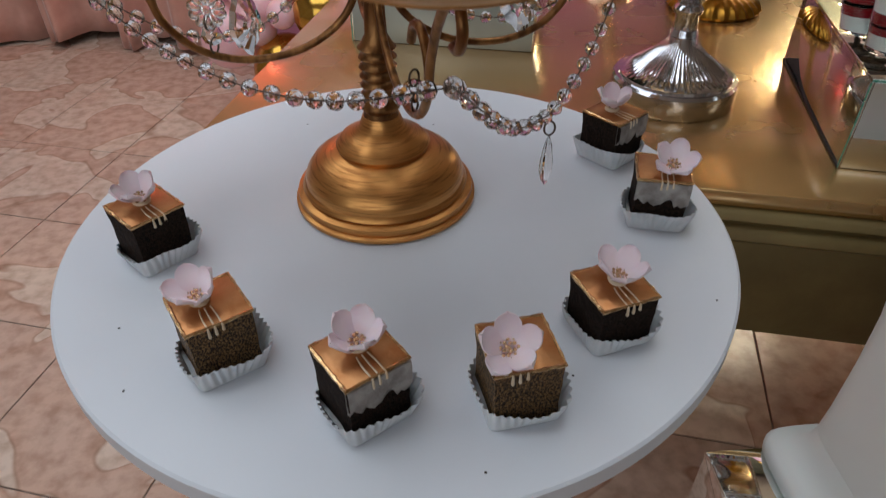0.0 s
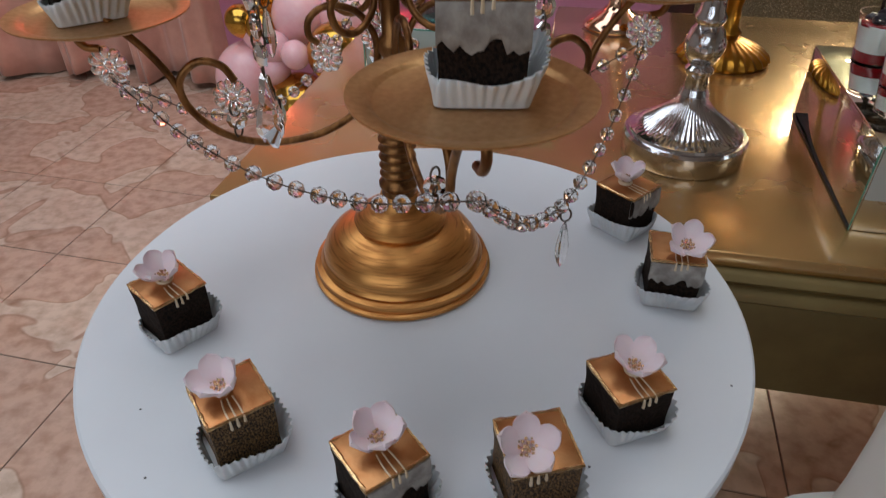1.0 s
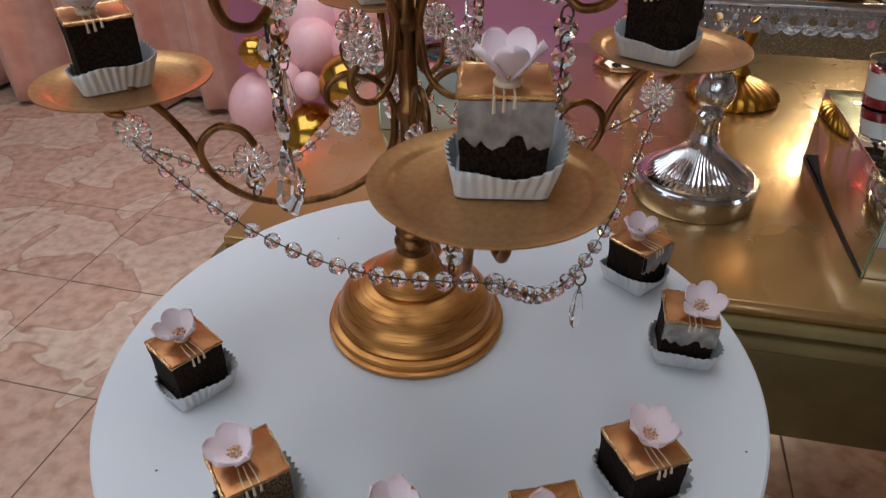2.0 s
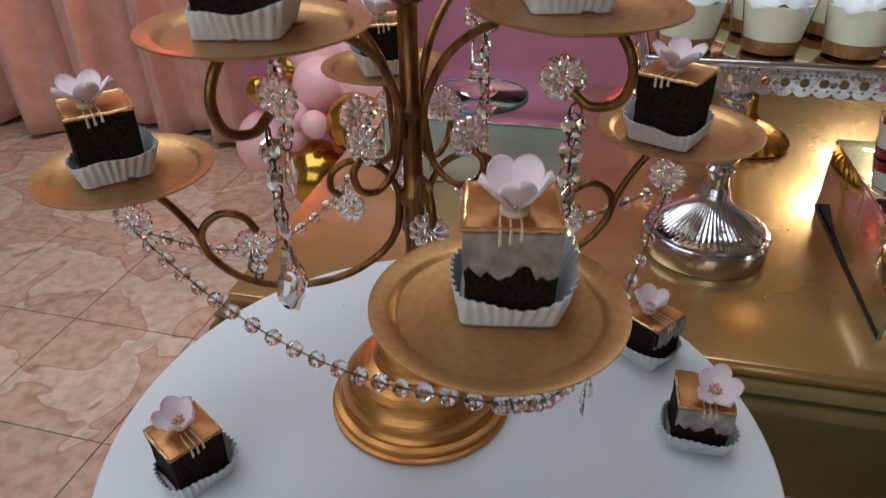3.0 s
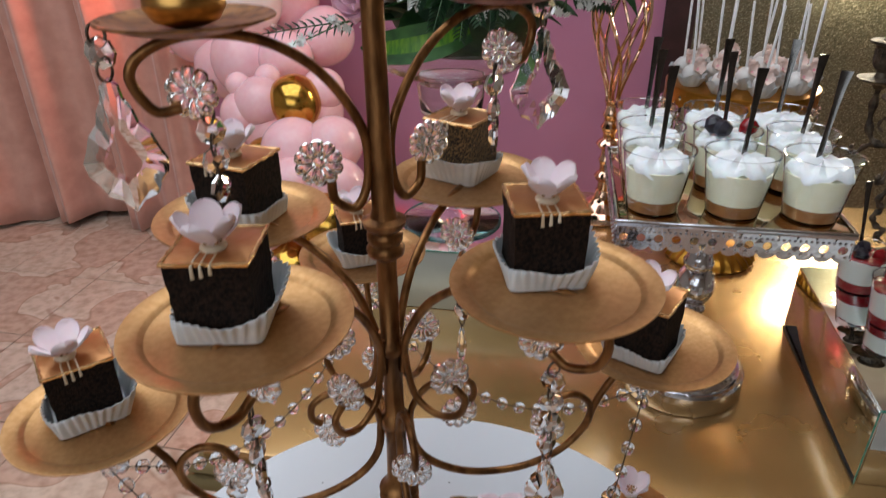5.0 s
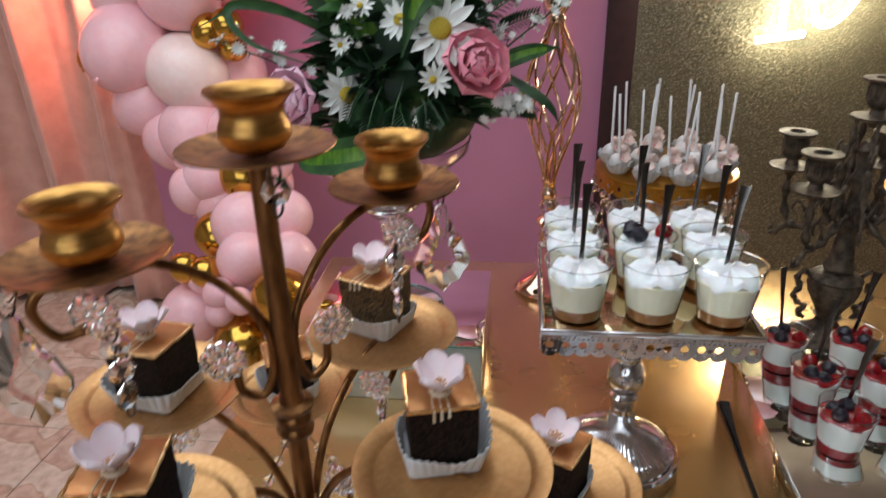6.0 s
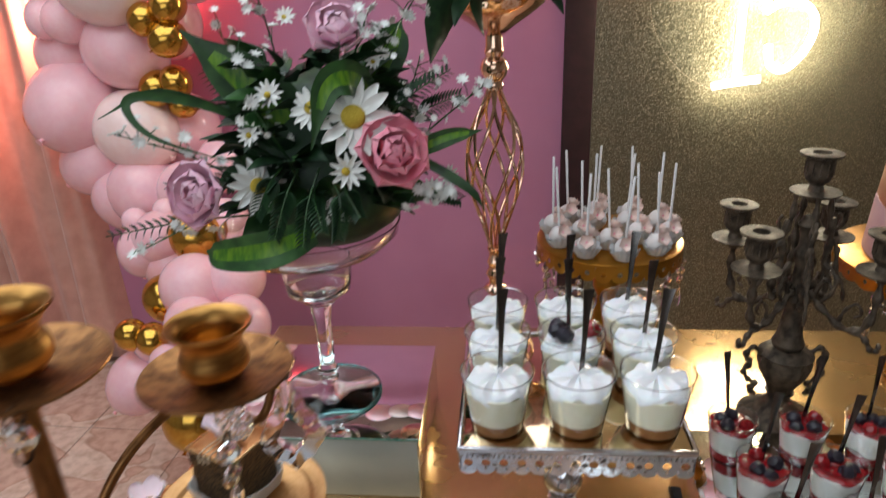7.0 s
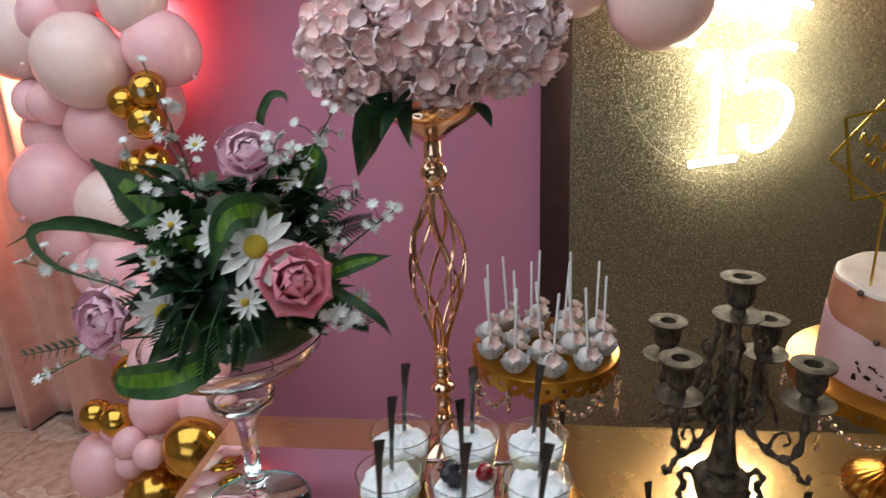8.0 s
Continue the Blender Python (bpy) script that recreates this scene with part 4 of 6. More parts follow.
def silver_stand():
    s = thing("silver_cake_stand", "square silver cake stand with mirror top and lace skirt", "cake stand", m=TRAY)
    c = TS / 2
    part("tray_top", moved(box(TS - 0.008, TS - 0.008, 0.004, 0.0008), (c, c, TRAY_Z - 0.006)), mat("tray_mirror", (0.78, 0.60, 0.36), rough=0.05, metal=1.0), s, "mirrored tray top")
    part("tray_bed", moved(box(TS - 0.010, TS - 0.010, 0.008, 0.001), (c, c, TRAY_Z - 0.015)), CHROME, s)

    def lace(n=13):
        """A strip with round holes, small holes and a scalloped lower edge."""
        bm = bmesh.new()
        w = TS / n
        for i in range(n):
            x0 = i * w
            cx, cz, r = x0 + w / 2, -0.0135, 0.0050
            ring, outer = [], []
            for k in range(24):
                a = 2 * math.pi * k / 24
                d = Vector((math.cos(a), math.sin(a)))
                ring.append((cx + r * d.x, cz + r * d.y))
                tx = w / 2 / max(abs(d.x), 1e-6)
                tz = ((0.0135 if d.y > 0 else 0.0115) / max(abs(d.y), 1e-6))
                t = min(tx, tz)
                px, pz = cx + t * d.x, cz + t * d.y
                if d.y < 0 and tz <= tx + 0.002:
                    pz -= 0.004 * math.cos((px - cx) / w * math.pi)
                outer.append((px, pz))
            vi = [[bm.verts.new((x, y, z)) for x, z in pts] for pts in (ring, outer) for y in (0.0, 0.0022)]
            for k in range(24):
                m = (k + 1) % 24
                for a, b, flip in ((vi[0], vi[2], 1), (vi[1], vi[3], 0), (vi[0], vi[1], 0), (vi[2], vi[3], 1)):
                    f = (a[k], a[m], b[m], b[k])
                    try:
                        bm.faces.new(f if flip else tuple(reversed(f)))
                    except ValueError:
                        pass
        bmesh.ops.remove_doubles(bm, verts=bm.verts[:], dist=2e-5)
        bmesh.ops.recalc_face_normals(bm, faces=bm.faces[:])
        return from_bm(bm)

    g = lace()
    beads = joined(*[moved(ball(0.0016, 6, 4), (TS * (i + 0.5) / 44, -0.0005, -0.0055)) for i in range(44)], *[moved(ball(0.0018, 6, 4), (TS * (i + 0.5) / 22, -0.0004, -0.0215)) for i in range(22)])
    skirt = mesh_of("lace_skirt", joined(g, beads), CHROME, True, 40)
    rail = mesh_of("tray_rail", moved(box(TS + 0.002, 0.005, 0.008, 0.0015), (c, 0.0, 0.0)), CHROME)
    for m in (pose(0, 0, 0), pose(TS, 0, 0, 0, 0, 90), pose(TS, TS, 0, 0, 0, 180), pose(0, TS, 0, 0, 0, 270)):
        part("lace_skirt", skirt, parent=s, m=m @ pose(0, 0, TRAY_Z - 0.008), label="pierced silver lace edging")
        part("tray_rail", rail, parent=s, m=m @ pose(0, 0, TRAY_Z - 0.008))
    x, y = c + 0.002, c + 0.007
    z0 = TOP + 0.001

    def flute(r, z, a, i):
        return (r * (1 + 0.022 * math.cos(54 * a)) if 8 <= i <= 12 else r), z
    part("pedestal_foot", moved(lathe([(0, 0), (0.086, 0), (0.088, 0.003), (0.088, 0.030), (0.085, 0.034), (0.080, 0.034), (0.079, 0.038), (0.074, 0.041), (0.066, 0.044), (0.060, 0.049), (0.050, 0.056), (0.039, 0.064), (0.030, 0.073), (0.023, 0.082), (0.0190, 0.090), (0.021, 0.092), (0.0175, 0.100), (0, 0.100)], 324, flute), (x, y, z0)), CHROME, s, "fluted silver foot", sharp=35)
    part("pedestal_stem", moved(lathe([(0, 0.099), (0.0165, 0.100), (0.0155, 0.118), (0.0195, 0.124), (0.0195, 0.128), (0.0150, 0.133), (0.0215, 0.142), (0.0265, 0.155), (0.0270, 0.165), (0.0225, 0.180), (0.0165, 0.188), (0.0195, 0.193), (0.0205, 0.199), (0.0165, 0.206), (0.0155, 0.222),
                                       (0.0210, 0.228), (0.0215, 0.233), (0.0165, 0.238), (0.0200, 0.250), (0.032, 0.262), (0.05, 0.297), (0, 0.2985)], 48), (x, y, z0)), CHROME, s)


silver_stand()
k = 0
for j in range(3):
    for i in range(3):
        p = TRAY @ Vector((0.042 + i * 0.087 + rnd.uniform(-0.002, 0.002), 0.042 + j * 0.084 + rnd.uniform(-0.003, 0.003), 0))
        if (i, j) == (2, 2):
            p += Vector((-0.002, 0, 0))
        cream_cup(p.x, p.y, TRAY_Z, k, (i, j) == (1, 1))
        spoon(p.x + rnd.uniform(-0.004, 0.006), p.y + 0.008, TRAY_Z + 0.030, rnd.uniform(-9, 0), rnd.uniform(-2, 6), rnd.uniform(-25, 25), "on the silver tray")
        k += 1

# ---- berry cups on the mirrored box ----
B_CUP = cup_mesh("cup", 0.0255, 0.0345, 0.068)
B_LOW = mesh_of("red_layer", lathe([(0, 0.002), (0.0245, 0.002), (0.0262, 0.016), (0.0262, 0.0165), (0, 0.0165)], 36), BERRY_RED)


B_CREAM = mesh_of("cream_layer", lathe([(0, 0.0168), (0.0262, 0.0168), (0.0318, 0.054), (0, 0.054)], 36), mat("white_yogurt", (0.80, 0.78, 0.72), (0.76, 0.73, 0.66), rough=0.4, scale=60, sss=0.15))
B_TOP = mesh_of("red_sauce", whip_shape(0.0322, 0.0545, 5, 0.004), BERRY_RED)


def berry_cup(x, y, z, seed):
    c = thing("berry_cup", "clear cup of white cream and red berry sauce topped with berries", "dessert cup", "berry cups on the mirrored box", pose(x, y, z, 0, 0, 70 * seed))
    cup = part("cup", B_CUP, parent=c)
    cup.visible_shadow = False
    part("red_layer", B_LOW, parent=c)
    part("cream_layer", B_CREAM, parent=c)
    part("red_sauce", B_TOP, parent=c)
    part("strawberry", STRAWBERRY, parent=c, m=pose(0.006, -0.008, 0.052, 40, 30, 0))
    part("sepals", SEPAL, parent=c, m=pose(0.014, -0.016, 0.063, 40, 30, 0))
    for a, q in ((70, 0.014), (130, 0.017), (215, 0.016)):
        part("blueberry", BLUEBERRY, parent=c, m=pose(q * math.cos(radians(a)), q * math.sin(radians(a)), 0.058 + 0.003 * math.sin(a), 30, a, 0))


for i, (x, y) in enumerate(((0.652, 0.962), (0.750, 0.942), (0.642, 0.868), (0.736, 0.850), (0.840, 0.922), (0.624, 0.776), (0.714, 0.758), (0.826, 0.830), (0.802, 0.742), (0.912, 0.808))):
    berry_cup(x, y, MIR_Z + 0.0012, i)
    spoon(x + 0.004, y + 0.012, MIR_Z + 0.030, rnd.uniform(-12, -2), rnd.uniform(-3, 7), rnd.uniform(-30, 30), "on the mirrored box")

# ---- cake pop stand ----
POP_X, POP_Y, POP_Z = 0.576, 1.285, 1.075


def skirted_stand(x, y, z, r, label, name="gold_cake_stand"):
    s = thing(name, label, "cake stand", "gold cake stands", pose(x, y, 0))
    part("top", lathe([(0, z), (r - 0.004, z), (r, z - 0.002), (r, z - 0.006), (0, z - 0.006)], 72), GOLD_BRIGHT, s)
    n = 30
    bm = bmesh.new()
    w = 2 * math.pi / n
    for i in range(n):
        ca, cz, q = (i + 0.5) * w, -0.0175, 0.0044
        rows = []
        for k in range(16):
            a = 2 * math.pi * k / 16
            d = Vector((math.cos(a), math.sin(a)))
            tx, tz = w * r / 2 / max(abs(d.x), 1e-6), (0.0125 if d.y > 0 else 0.010) / max(abs(d.y), 1e-6)
            t = min(tx, tz)
            pz = cz + t * d.y
            if d.y < 0 and tz <= tx + 0.003:
                pz -= 0.005 * math.cos(t * d.x / (w * r) * math.pi)
            rows.append(((ca + q * d.x / r, cz + q * d.y), (ca + t * d.x / r, pz)))
        vs = [[bm.verts.new((rad * math.cos(p[0]), rad * math.sin(p[0]), z + p[1])) for p in [rw[j] for rw in rows]] for j in (0, 1) for rad in (r - 0.0018, r - 0.0002)]
        for k in range(16):
            m = (k + 1) % 16
            for a, b in ((vs[0], vs[2]), (vs[1], vs[3]), (vs[0], vs[1]), (vs[2], vs[3])):
                try:
                    bm.faces.new((a[k], a[m], b[m], b[k]))
                except ValueError:
                    pass
    bmesh.ops.remove_doubles(bm, verts=bm.verts[:], dist=2e-5)
    bmesh.ops.recalc_face_normals(bm, faces=bm.faces[:])
    part("skirt", from_bm(bm), GOLD_BRIGHT, s, "pierced gold skirt with scalloped edge")

    def shell(q, zz, a, i):
        return (q * (1 + 0.03 * math.cos(26 * a)) if 2 <= i <= 6 else q), zz
    h = z - TOP - 0.006
    part("foot", moved(lathe([(0, 0), (0.082, 0), (0.085, 0.005), (0.080, 0.014), (0.066, 0.025), (0.045, 0.034), (0.029, 0.040), (0.024, 0.042), (0, 0.042)], 104, shell), (0, 0, TOP + 0.001)), GOLD_BRIGHT, s, "shell-ribbed gold foot", sharp=35)
    f = h / 0.34
    part("stem", moved(lathe([(0, 0.041), (0.018, 0.042), (0.024, 0.052), (0.016, 0.062), (0.014, 0.10 * f), (0.022, 0.14 * f), (0.026, 0.17 * f), (0.020, 0.21 * f), (0.015, 0.23 * f), (0.024, 0.25 * f), (0.024, 0.262 * f), (0.017, 0.275 * f), (0.026, 0.295 * f), (0.026, 0.305 * f), (0.030, h - 0.001), (0, h - 0.001)], 40), (0, 0, TOP + 0.001)), GOLD_BRIGHT, s)
    for i in range(10):
        a = 2 * math.pi * (i + 0.35) / 10
        x0, y0 = (r - 0.001) * math.cos(a), (r - 0.001) * math.sin(a)
        pendant(s, x0, y0, z - 0.038, 2 + i % 2, SPEAR if i % 2 else None, math.degrees(a))
    for i in range(10):
        a, b = 2 * math.pi * (i + 0.35) / 10, 2 * math.pi * (i + 1.35) / 10
        if i % 2:
            pts = [Vector(((r - 0.001) * math.cos(a + (b - a) * t), (r - 0.001) * math.sin(a + (b - a) * t), z - 0.034 - 0.034 * math.sin(math.pi * t))) for t in (0, 0.25, 0.5, 0.75, 1)]
            strand(s, pts, BEAD, 0.014)


skirted_stand(POP_X, POP_Y, POP_Z, 0.127, "round gold pedestal cake stand with pierced skirt holding cake pops")
POP_ME = mesh_of("cake_ball", ball(0.0150, 16, 12), mat("white_candy_melt", (0.80, 0.77, 0.75), (0.76, 0.72, 0.70), rough=0.4, scale=60))
POP_PETAL = mesh_of("petal", petal_shape(0.0115, 0.0125, 0.35, 0.0008, 6, 5), POP)
STICK_ME = mesh_of("stick", lathe([(0, 0.0), (0.0019, 0.0), (0.0019, 0.0995), (0.0015, 0.1), (0, 0.1)], 10), STICK)
POP_PEARL = mesh_of("pearl_centre", joined(*[moved(ball(0.001, 6, 4), (0.0018 * math.cos(i * 2.4) * (i > 0), 0.0018 * math.sin(i * 2.4) * (i > 0), 0.001)) for i in range(6)]), ROSE)


def pop_liner():
    n = 60
    rows = ((0.013, 0.0), (0.0175, 0.007), (0.0215, 0.016))

    def wave(r, z, a, i):
        return r * (1 + 0.05 * math.cos(15 * a) * (i > 0)), z + (0.0035 * math.cos(4 * a) if i == 2 else 0)
    a = lathe([(0, 0)] + list(rows), n, lambda r, z, t, i: wave(r, z, t, i - 1))
    b = lathe([(0, 0.0006)] + [(r - 0.0006, z + 0.0005) for r, z in rows], n, lambda r, z, t, i: wave(r, z, t, i - 1))
    return mesh_of("paper_liner", joined(a, b), PAPER, True, 30)


POP_LINER = pop_liner()


def cake_pop(x, y, seed):
    c = thing("cake_pop", "cake pop on white stick with blush sugar flower in paper liner", "cake pop", "cake pops on the gold stand", pose(x, y, POP_Z + 0.0004, 0, 0, 33 * seed) @ Matrix.Scale(1.13, 4))
    part("paper_liner", POP_LINER, parent=c)
    part("cake_ball", POP_ME, parent=c, m=pose(0, 0, 0.0165))
    part("stick", STICK_ME, parent=c, m=pose(0, 0, 0.024, rnd.uniform(-5, 5), rnd.uniform(-5, 5), 0))
    for q, (a, rise) in enumerate(((-90 - 33 * seed + rnd.uniform(-20, 20), 0.022), (40 - 33 * seed, 0.024))):
        f = part("sugar_flower", POP_PEARL, parent=c, m=pose(0.013 * math.cos(radians(a)), 0.013 * math.sin(radians(a)), rise + 0.004, 0, 0, a) @ pose(0, 0, 0, 0, 52, 0))
        for j in range(5):
            part("petal", POP_PETAL, parent=f, m=pose(0, 0, 0, 0, -8, 72 * j))


i = 0
for rad, n in ((0.100, 10), (0.050, 5)):
    for q in range(n):
        a = 2 * math.pi * (q + 0.3 * (n == 5)) / n + 0.2
        cake_pop(POP_X + rad * math.cos(a), POP_Y + rad * math.sin(a), i)
        i += 1

# ---- celebration cake on its stand ----
CK = (1.252, 1.241)
skirted_stand(CK[0], CK[1], 0.989, 0.211, "large round gold pedestal stand with crystal garlands under cake")


def big_cake():
    c = thing("celebration_cake", "round cake, pale pink below, copper gold above, roses on top", "cake", m=pose(CK[0], CK[1], 0.9895) @ Matrix.Scale(1.14, 4))
    part("lower_coat", lathe([(0, 0), (0.141, 0), (0.1425, 0.003), (0.137, 0.088), (0, 0.088)], 72, lambda r, z, a, i: (r, z + (0.006 * math.sin(3 * a) + 0.003 * math.sin(8 * a) if i == 3 else 0))), CAKE_PINK, c)
    part("upper_coat", lathe([(0, 0.08), (0.1368, 0.081), (0.1325, 0.145), (0.129, 0.150), (0, 0.150)], 72), CAKE_COPPER, c)
    part("top_icing", lathe([(0, 0.151), (0.06, 0.154), (0.095, 0.152), (0.120, 0.155), (0.130, 0.153), (0.1315, 0.1480), (0, 0.1495)], 72, lambda r, z, a, i: (r, z + 0.0016 * math.sin(9 * a + 40 * r))), mat("cream_icing", (0.78, 0.70, 0.64), (0.70, 0.58, 0.50), rough=0.35, scale=30, bump=0.001, bscale=40), c)
    for a, z in ((190, 0.150), (205, 0.085), (240, 0.10), (260, 0.06)):
        part("sugar_pearl", ball(0.0048, 12, 8), BRONZE, c, m=pose(0.138 * math.cos(radians(a)), 0.138 * math.sin(radians(a)), z))
    for i in range(60):
        a, z = radians(rnd.uniform(195, 275)), rnd.uniform(0.004, 0.045)
        part("silver_leaf_fleck", moved(box(rnd.uniform(0.003, 0.010), 0.0008, rnd.uniform(0.001, 0.006)), (0, 0, 0)), STEEL, c, m=pose((0.1431 - 0.065 * z) * math.cos(a), (0.1431 - 0.065 * z) * math.sin(a), z, 0, rnd.uniform(0, 90), math.degrees(a) + 90))


big_cake()


# ---- roses and other flowers ----
def rose_petals(r):
    out = []
    for ring, (n, tilt, rad, ln) in enumerate(((3, 88, 0.08, 0.66), (4, 82, 0.20, 0.74), (5, 72, 0.34, 0.84), (6, 58, 0.46, 0.92), (7, 38, 0.52, 1.0))):
        g = petal_shape(r * ln, r * ln * 1.15, 0.16, r * 0.025, 9, 9, 0.20, True)
        g = ([Vector((v[0], v[1], v[2] - 0.32 * r * max(0.0, v[0] / (r * ln) - 0.72) ** 1.4 * (1 + ring * 0.35))) for v in g[0]], g[1])
        for k in range(n):
            out.append((g, pose(0, 0, 0, 0, 0, 360 / n * k + 31 * ring + rnd.uniform(-9, 9)) @ pose(rad * r * 0.55, 0, r * 0.02 * (4 - ring), 0, -tilt + rnd.uniform(-4, 4), 0)))
    return out


def petal_meshes(r, material):
    seen, res = {}, []
    for g, m in rose_petals(r):
        if id(g) not in seen:
            seen[id(g)] = (mesh_of("petal", g, material, True, 60), g)
        res.append((seen[id(g)][0], m))
    return res


def rose(parent, r, material, m, label):
    b = part("rose", lathe([(0, -r * 0.45), (r * 0.18, -r * 0.35), (r * 0.22, 0), (r * 0.2, r * 0.35), (r * 0.08, r * 0.62), (0, r * 0.66)], 14), material, parent, label, m)
    for me, q in petal_meshes(r, material):
        part("petal", me, parent=b, m=q)
    return b


def rose_on_cake(x, y, z, r, material, label):
    t = thing("rose", label, "flower", "", pose(x, y, z, -35, 0, 20))
    rose(t, r, material, pose(0, 0, 0), "")


rose_on_cake(CK[0] - 0.023, CK[1] - 0.034, 1.200, 0.048, ROSE, "fresh pink rose laid on top of the cake")
rose_on_cake(CK[0] + 0.023, CK[1] + 0.023, 1.214, 0.052, DAISY, "fresh white rose laid on top of the cake")
rose_on_cake(CK[0] - 0.063, CK[1] - 0.182, 1.018, 0.034, ROSE_PALE, "pale pink rose on the stand beside the cake")


def cake_topper():
    t = thing("cake_topper", "gold acrylic cake topper of two crossed square outlines with script", "cake topper", m=pose(1.125, 1.226, 1.398, 0, 0, SLOPE) @ Matrix.Scale(1.14, 4))
    for rot in (12, 52):
        s = 0.085
        pts = [(s * math.cos(radians(45 + rot + 90 * k)), 0, s * math.sin(radians(45 + rot + 90 * k))) for k in range(4)]
        for k in range(4):
            a, b = Vector(pts[k]), Vector(pts[(k + 1) % 4])
            part("outline_bar", tube([a, b], 0.0026, 4), TOPPER, t, smooth=False)
    for zz, w in ((0.012, 0.10), (-0.018, 0.08)):
        pts = [(-w / 2 + w * i / 40, -0.003, zz + 0.010 * math.sin(i * 0.9) + 0.004 * math.sin(i * 0.37)) for i in range(41)]
        part("script_line", tube(pts, 0.0018, 5), TOPPER, t)
    part("stake", tube([(0, 0.003, -0.075), (0, 0.003, -0.215)], 0.002, 6), TOPPER, t)


cake_topper()


# ---- candelabra ----
def candelabra():
    c = thing("candelabra", "aged bronze five-arm candelabra with empty candle holders", "candelabra", m=pose(0.806, 1.080, -0.165) @ Matrix.Scale(1.13, 4))
    z0 = 0.861
    part("foot", lathe([(0, z0), (0.052, z0), (0.054, z0 + 0.004), (0.046, z0 + 0.010), (0.030, z0 + 0.018), (0.018, z0 + 0.030), (0.013, z0 + 0.042), (0.020, z0 + 0.046), (0, z0 + 0.048)], 32), BRONZE, c)
    part("pedestal", lathe([(0, 0.7935), (0.066, 0.7935), (0.068, 0.798), (0.064, 0.806), (0.050, 0.812), (0.041, 0.822), (0.037, 0.838), (0.043, 0.846), (0.047, 0.852), (0.044, 0.8605), (0, 0.8605)], 48, lambda r, z, a, i: (r * (1 + 0.10 * math.cos(4 * a)) if 0 < i < 5 else r * (1 + 0.03 * math.cos(16 * a)), z)), BRONZE, c, "four-lobed cast bronze foot")
    part("urn", lathe([(0, z0 + 0.046), (0.016, z0 + 0.048), (0.021, z0 + 0.060), (0.031, z0 + 0.078), (0.036, z0 + 0.096), (0.034, z0 + 0.106), (0.037, z0 + 0.110), (0.030, z0 + 0.116), (0.018, z0 + 0.120), (0, z0 + 0.122)], 32, lambda r, z, a, i: (r * (1 + 0.04 * math.cos(12 * a)) if 2 < i < 6 else r, z)), BRONZE, c)
    part("stem", lathe([(0, z0 + 0.12), (0.020, z0 + 0.123), (0.022, z0 + 0.128), (0.017, z0 + 0.140), (0.0120, z0 + 0.18), (0.013, z0 + 0.19), (0.016, z0 + 0.196), (0.011, z0 + 0.205), (0.009, z0 + 0.25), (0.013, z0 + 0.26), (0.013, z0 + 0.268), (0.008, z0 + 0.276), (0.0105, z0 + 0.30), (0.014, z0 + 0.306), (0.007, z0 + 0.318), (0, z0 + 0.32)], 24), BRONZE, c)

    def holder(x, y, z, big=1.0):
        h = part("candle_holder", lathe([(0, 0), (0.006, 0.0), (0.010, 0.006), (0.022 * big, 0.010), (0.030 * big, 0.013), (0.031 * big, 0.0155), (0.020, 0.0150), (0.010, 0.017), (0.008, 0.024), (0.014, 0.030), (0.0165, 0.036), (0.0165, 0.056), (0.018, 0.060), (0.0255, 0.063), (0.026, 0.066), (0.017, 0.067), (0.011, 0.0665), (0.011, 0.040), (0, 0.040)], 32), BRONZE, c, "fluted bronze candle holder", m=pose(x, y, z))
        for i in range(12):
            a = 2 * math.pi * i / 12
            part("flute", tube([(0.0168 * math.cos(a), 0.0168 * math.sin(a), 0.038), (0.0168 * math.cos(a), 0.0168 * math.sin(a), 0.055)], 0.0011, 5), BRONZE, h)
    holder(0, 0, 1.198)
    for a in (35, 128, 200, 308):
        q = radial(a, [(0.014, 1.075), (0.024, 1.062), (0.042, 1.046), (0.062, 1.034), (0.080, 1.036), (0.091, 1.055), (0.094, 1.085), (0.0935, 1.112)])
        part("arm", tube(spline(q, 6), [0.0050 + 0.0018 * math.sin(i * 0.9) for i in range(6 * (len(q) - 1) + 1)], 8), BRONZE, c, "scrolling cast bronze arm")
        for pts, rr in (([(0.078, 1.034), (0.090, 1.026), (0.099, 1.013), (0.107, 1.016), (0.106, 1.026)], 0.0042), ([(0.055, 1.040), (0.062, 1.062), (0.074, 1.072), (0.080, 1.060), (0.072, 1.052)], 0.0026), ([(0.02, 1.070), (0.030, 1.095), (0.040, 1.085), (0.034, 1.07)], 0.003),
                        ([(0.014, 1.085), (0.034, 1.062), (0.038, 1.085), (0.030, 1.115), (0.032, 1.150), (0.025, 1.180), (0.024, 1.212)], 0.0055), ([(0.030, 1.175), (0.036, 1.160), (0.042, 1.172), (0.037, 1.182)], 0.003), ([(0.032, 1.145), (0.043, 1.130), (0.047, 1.100), (0.060, 1.075), (0.066, 1.050)], 0.0036), ([(0.026, 1.118), (0.044, 1.100), (0.040, 1.075), (0.030, 1.062)], 0.0034)):
            sp = spline(radial(a + (45 if pts[0][0] in (0.014, 0.030, 0.032) else 0), pts), 6)
            part("scroll", tube(sp, [rr * (1 - 0.35 * i / len(sp)) * (1 + 0.32 * math.sin(i * 1.25)) for i in range(len(sp))], 7), BRONZE, c)
        p = radial(a, [(0.0935, 1.110)])[0]
        holder(p.x, p.y, p.z)
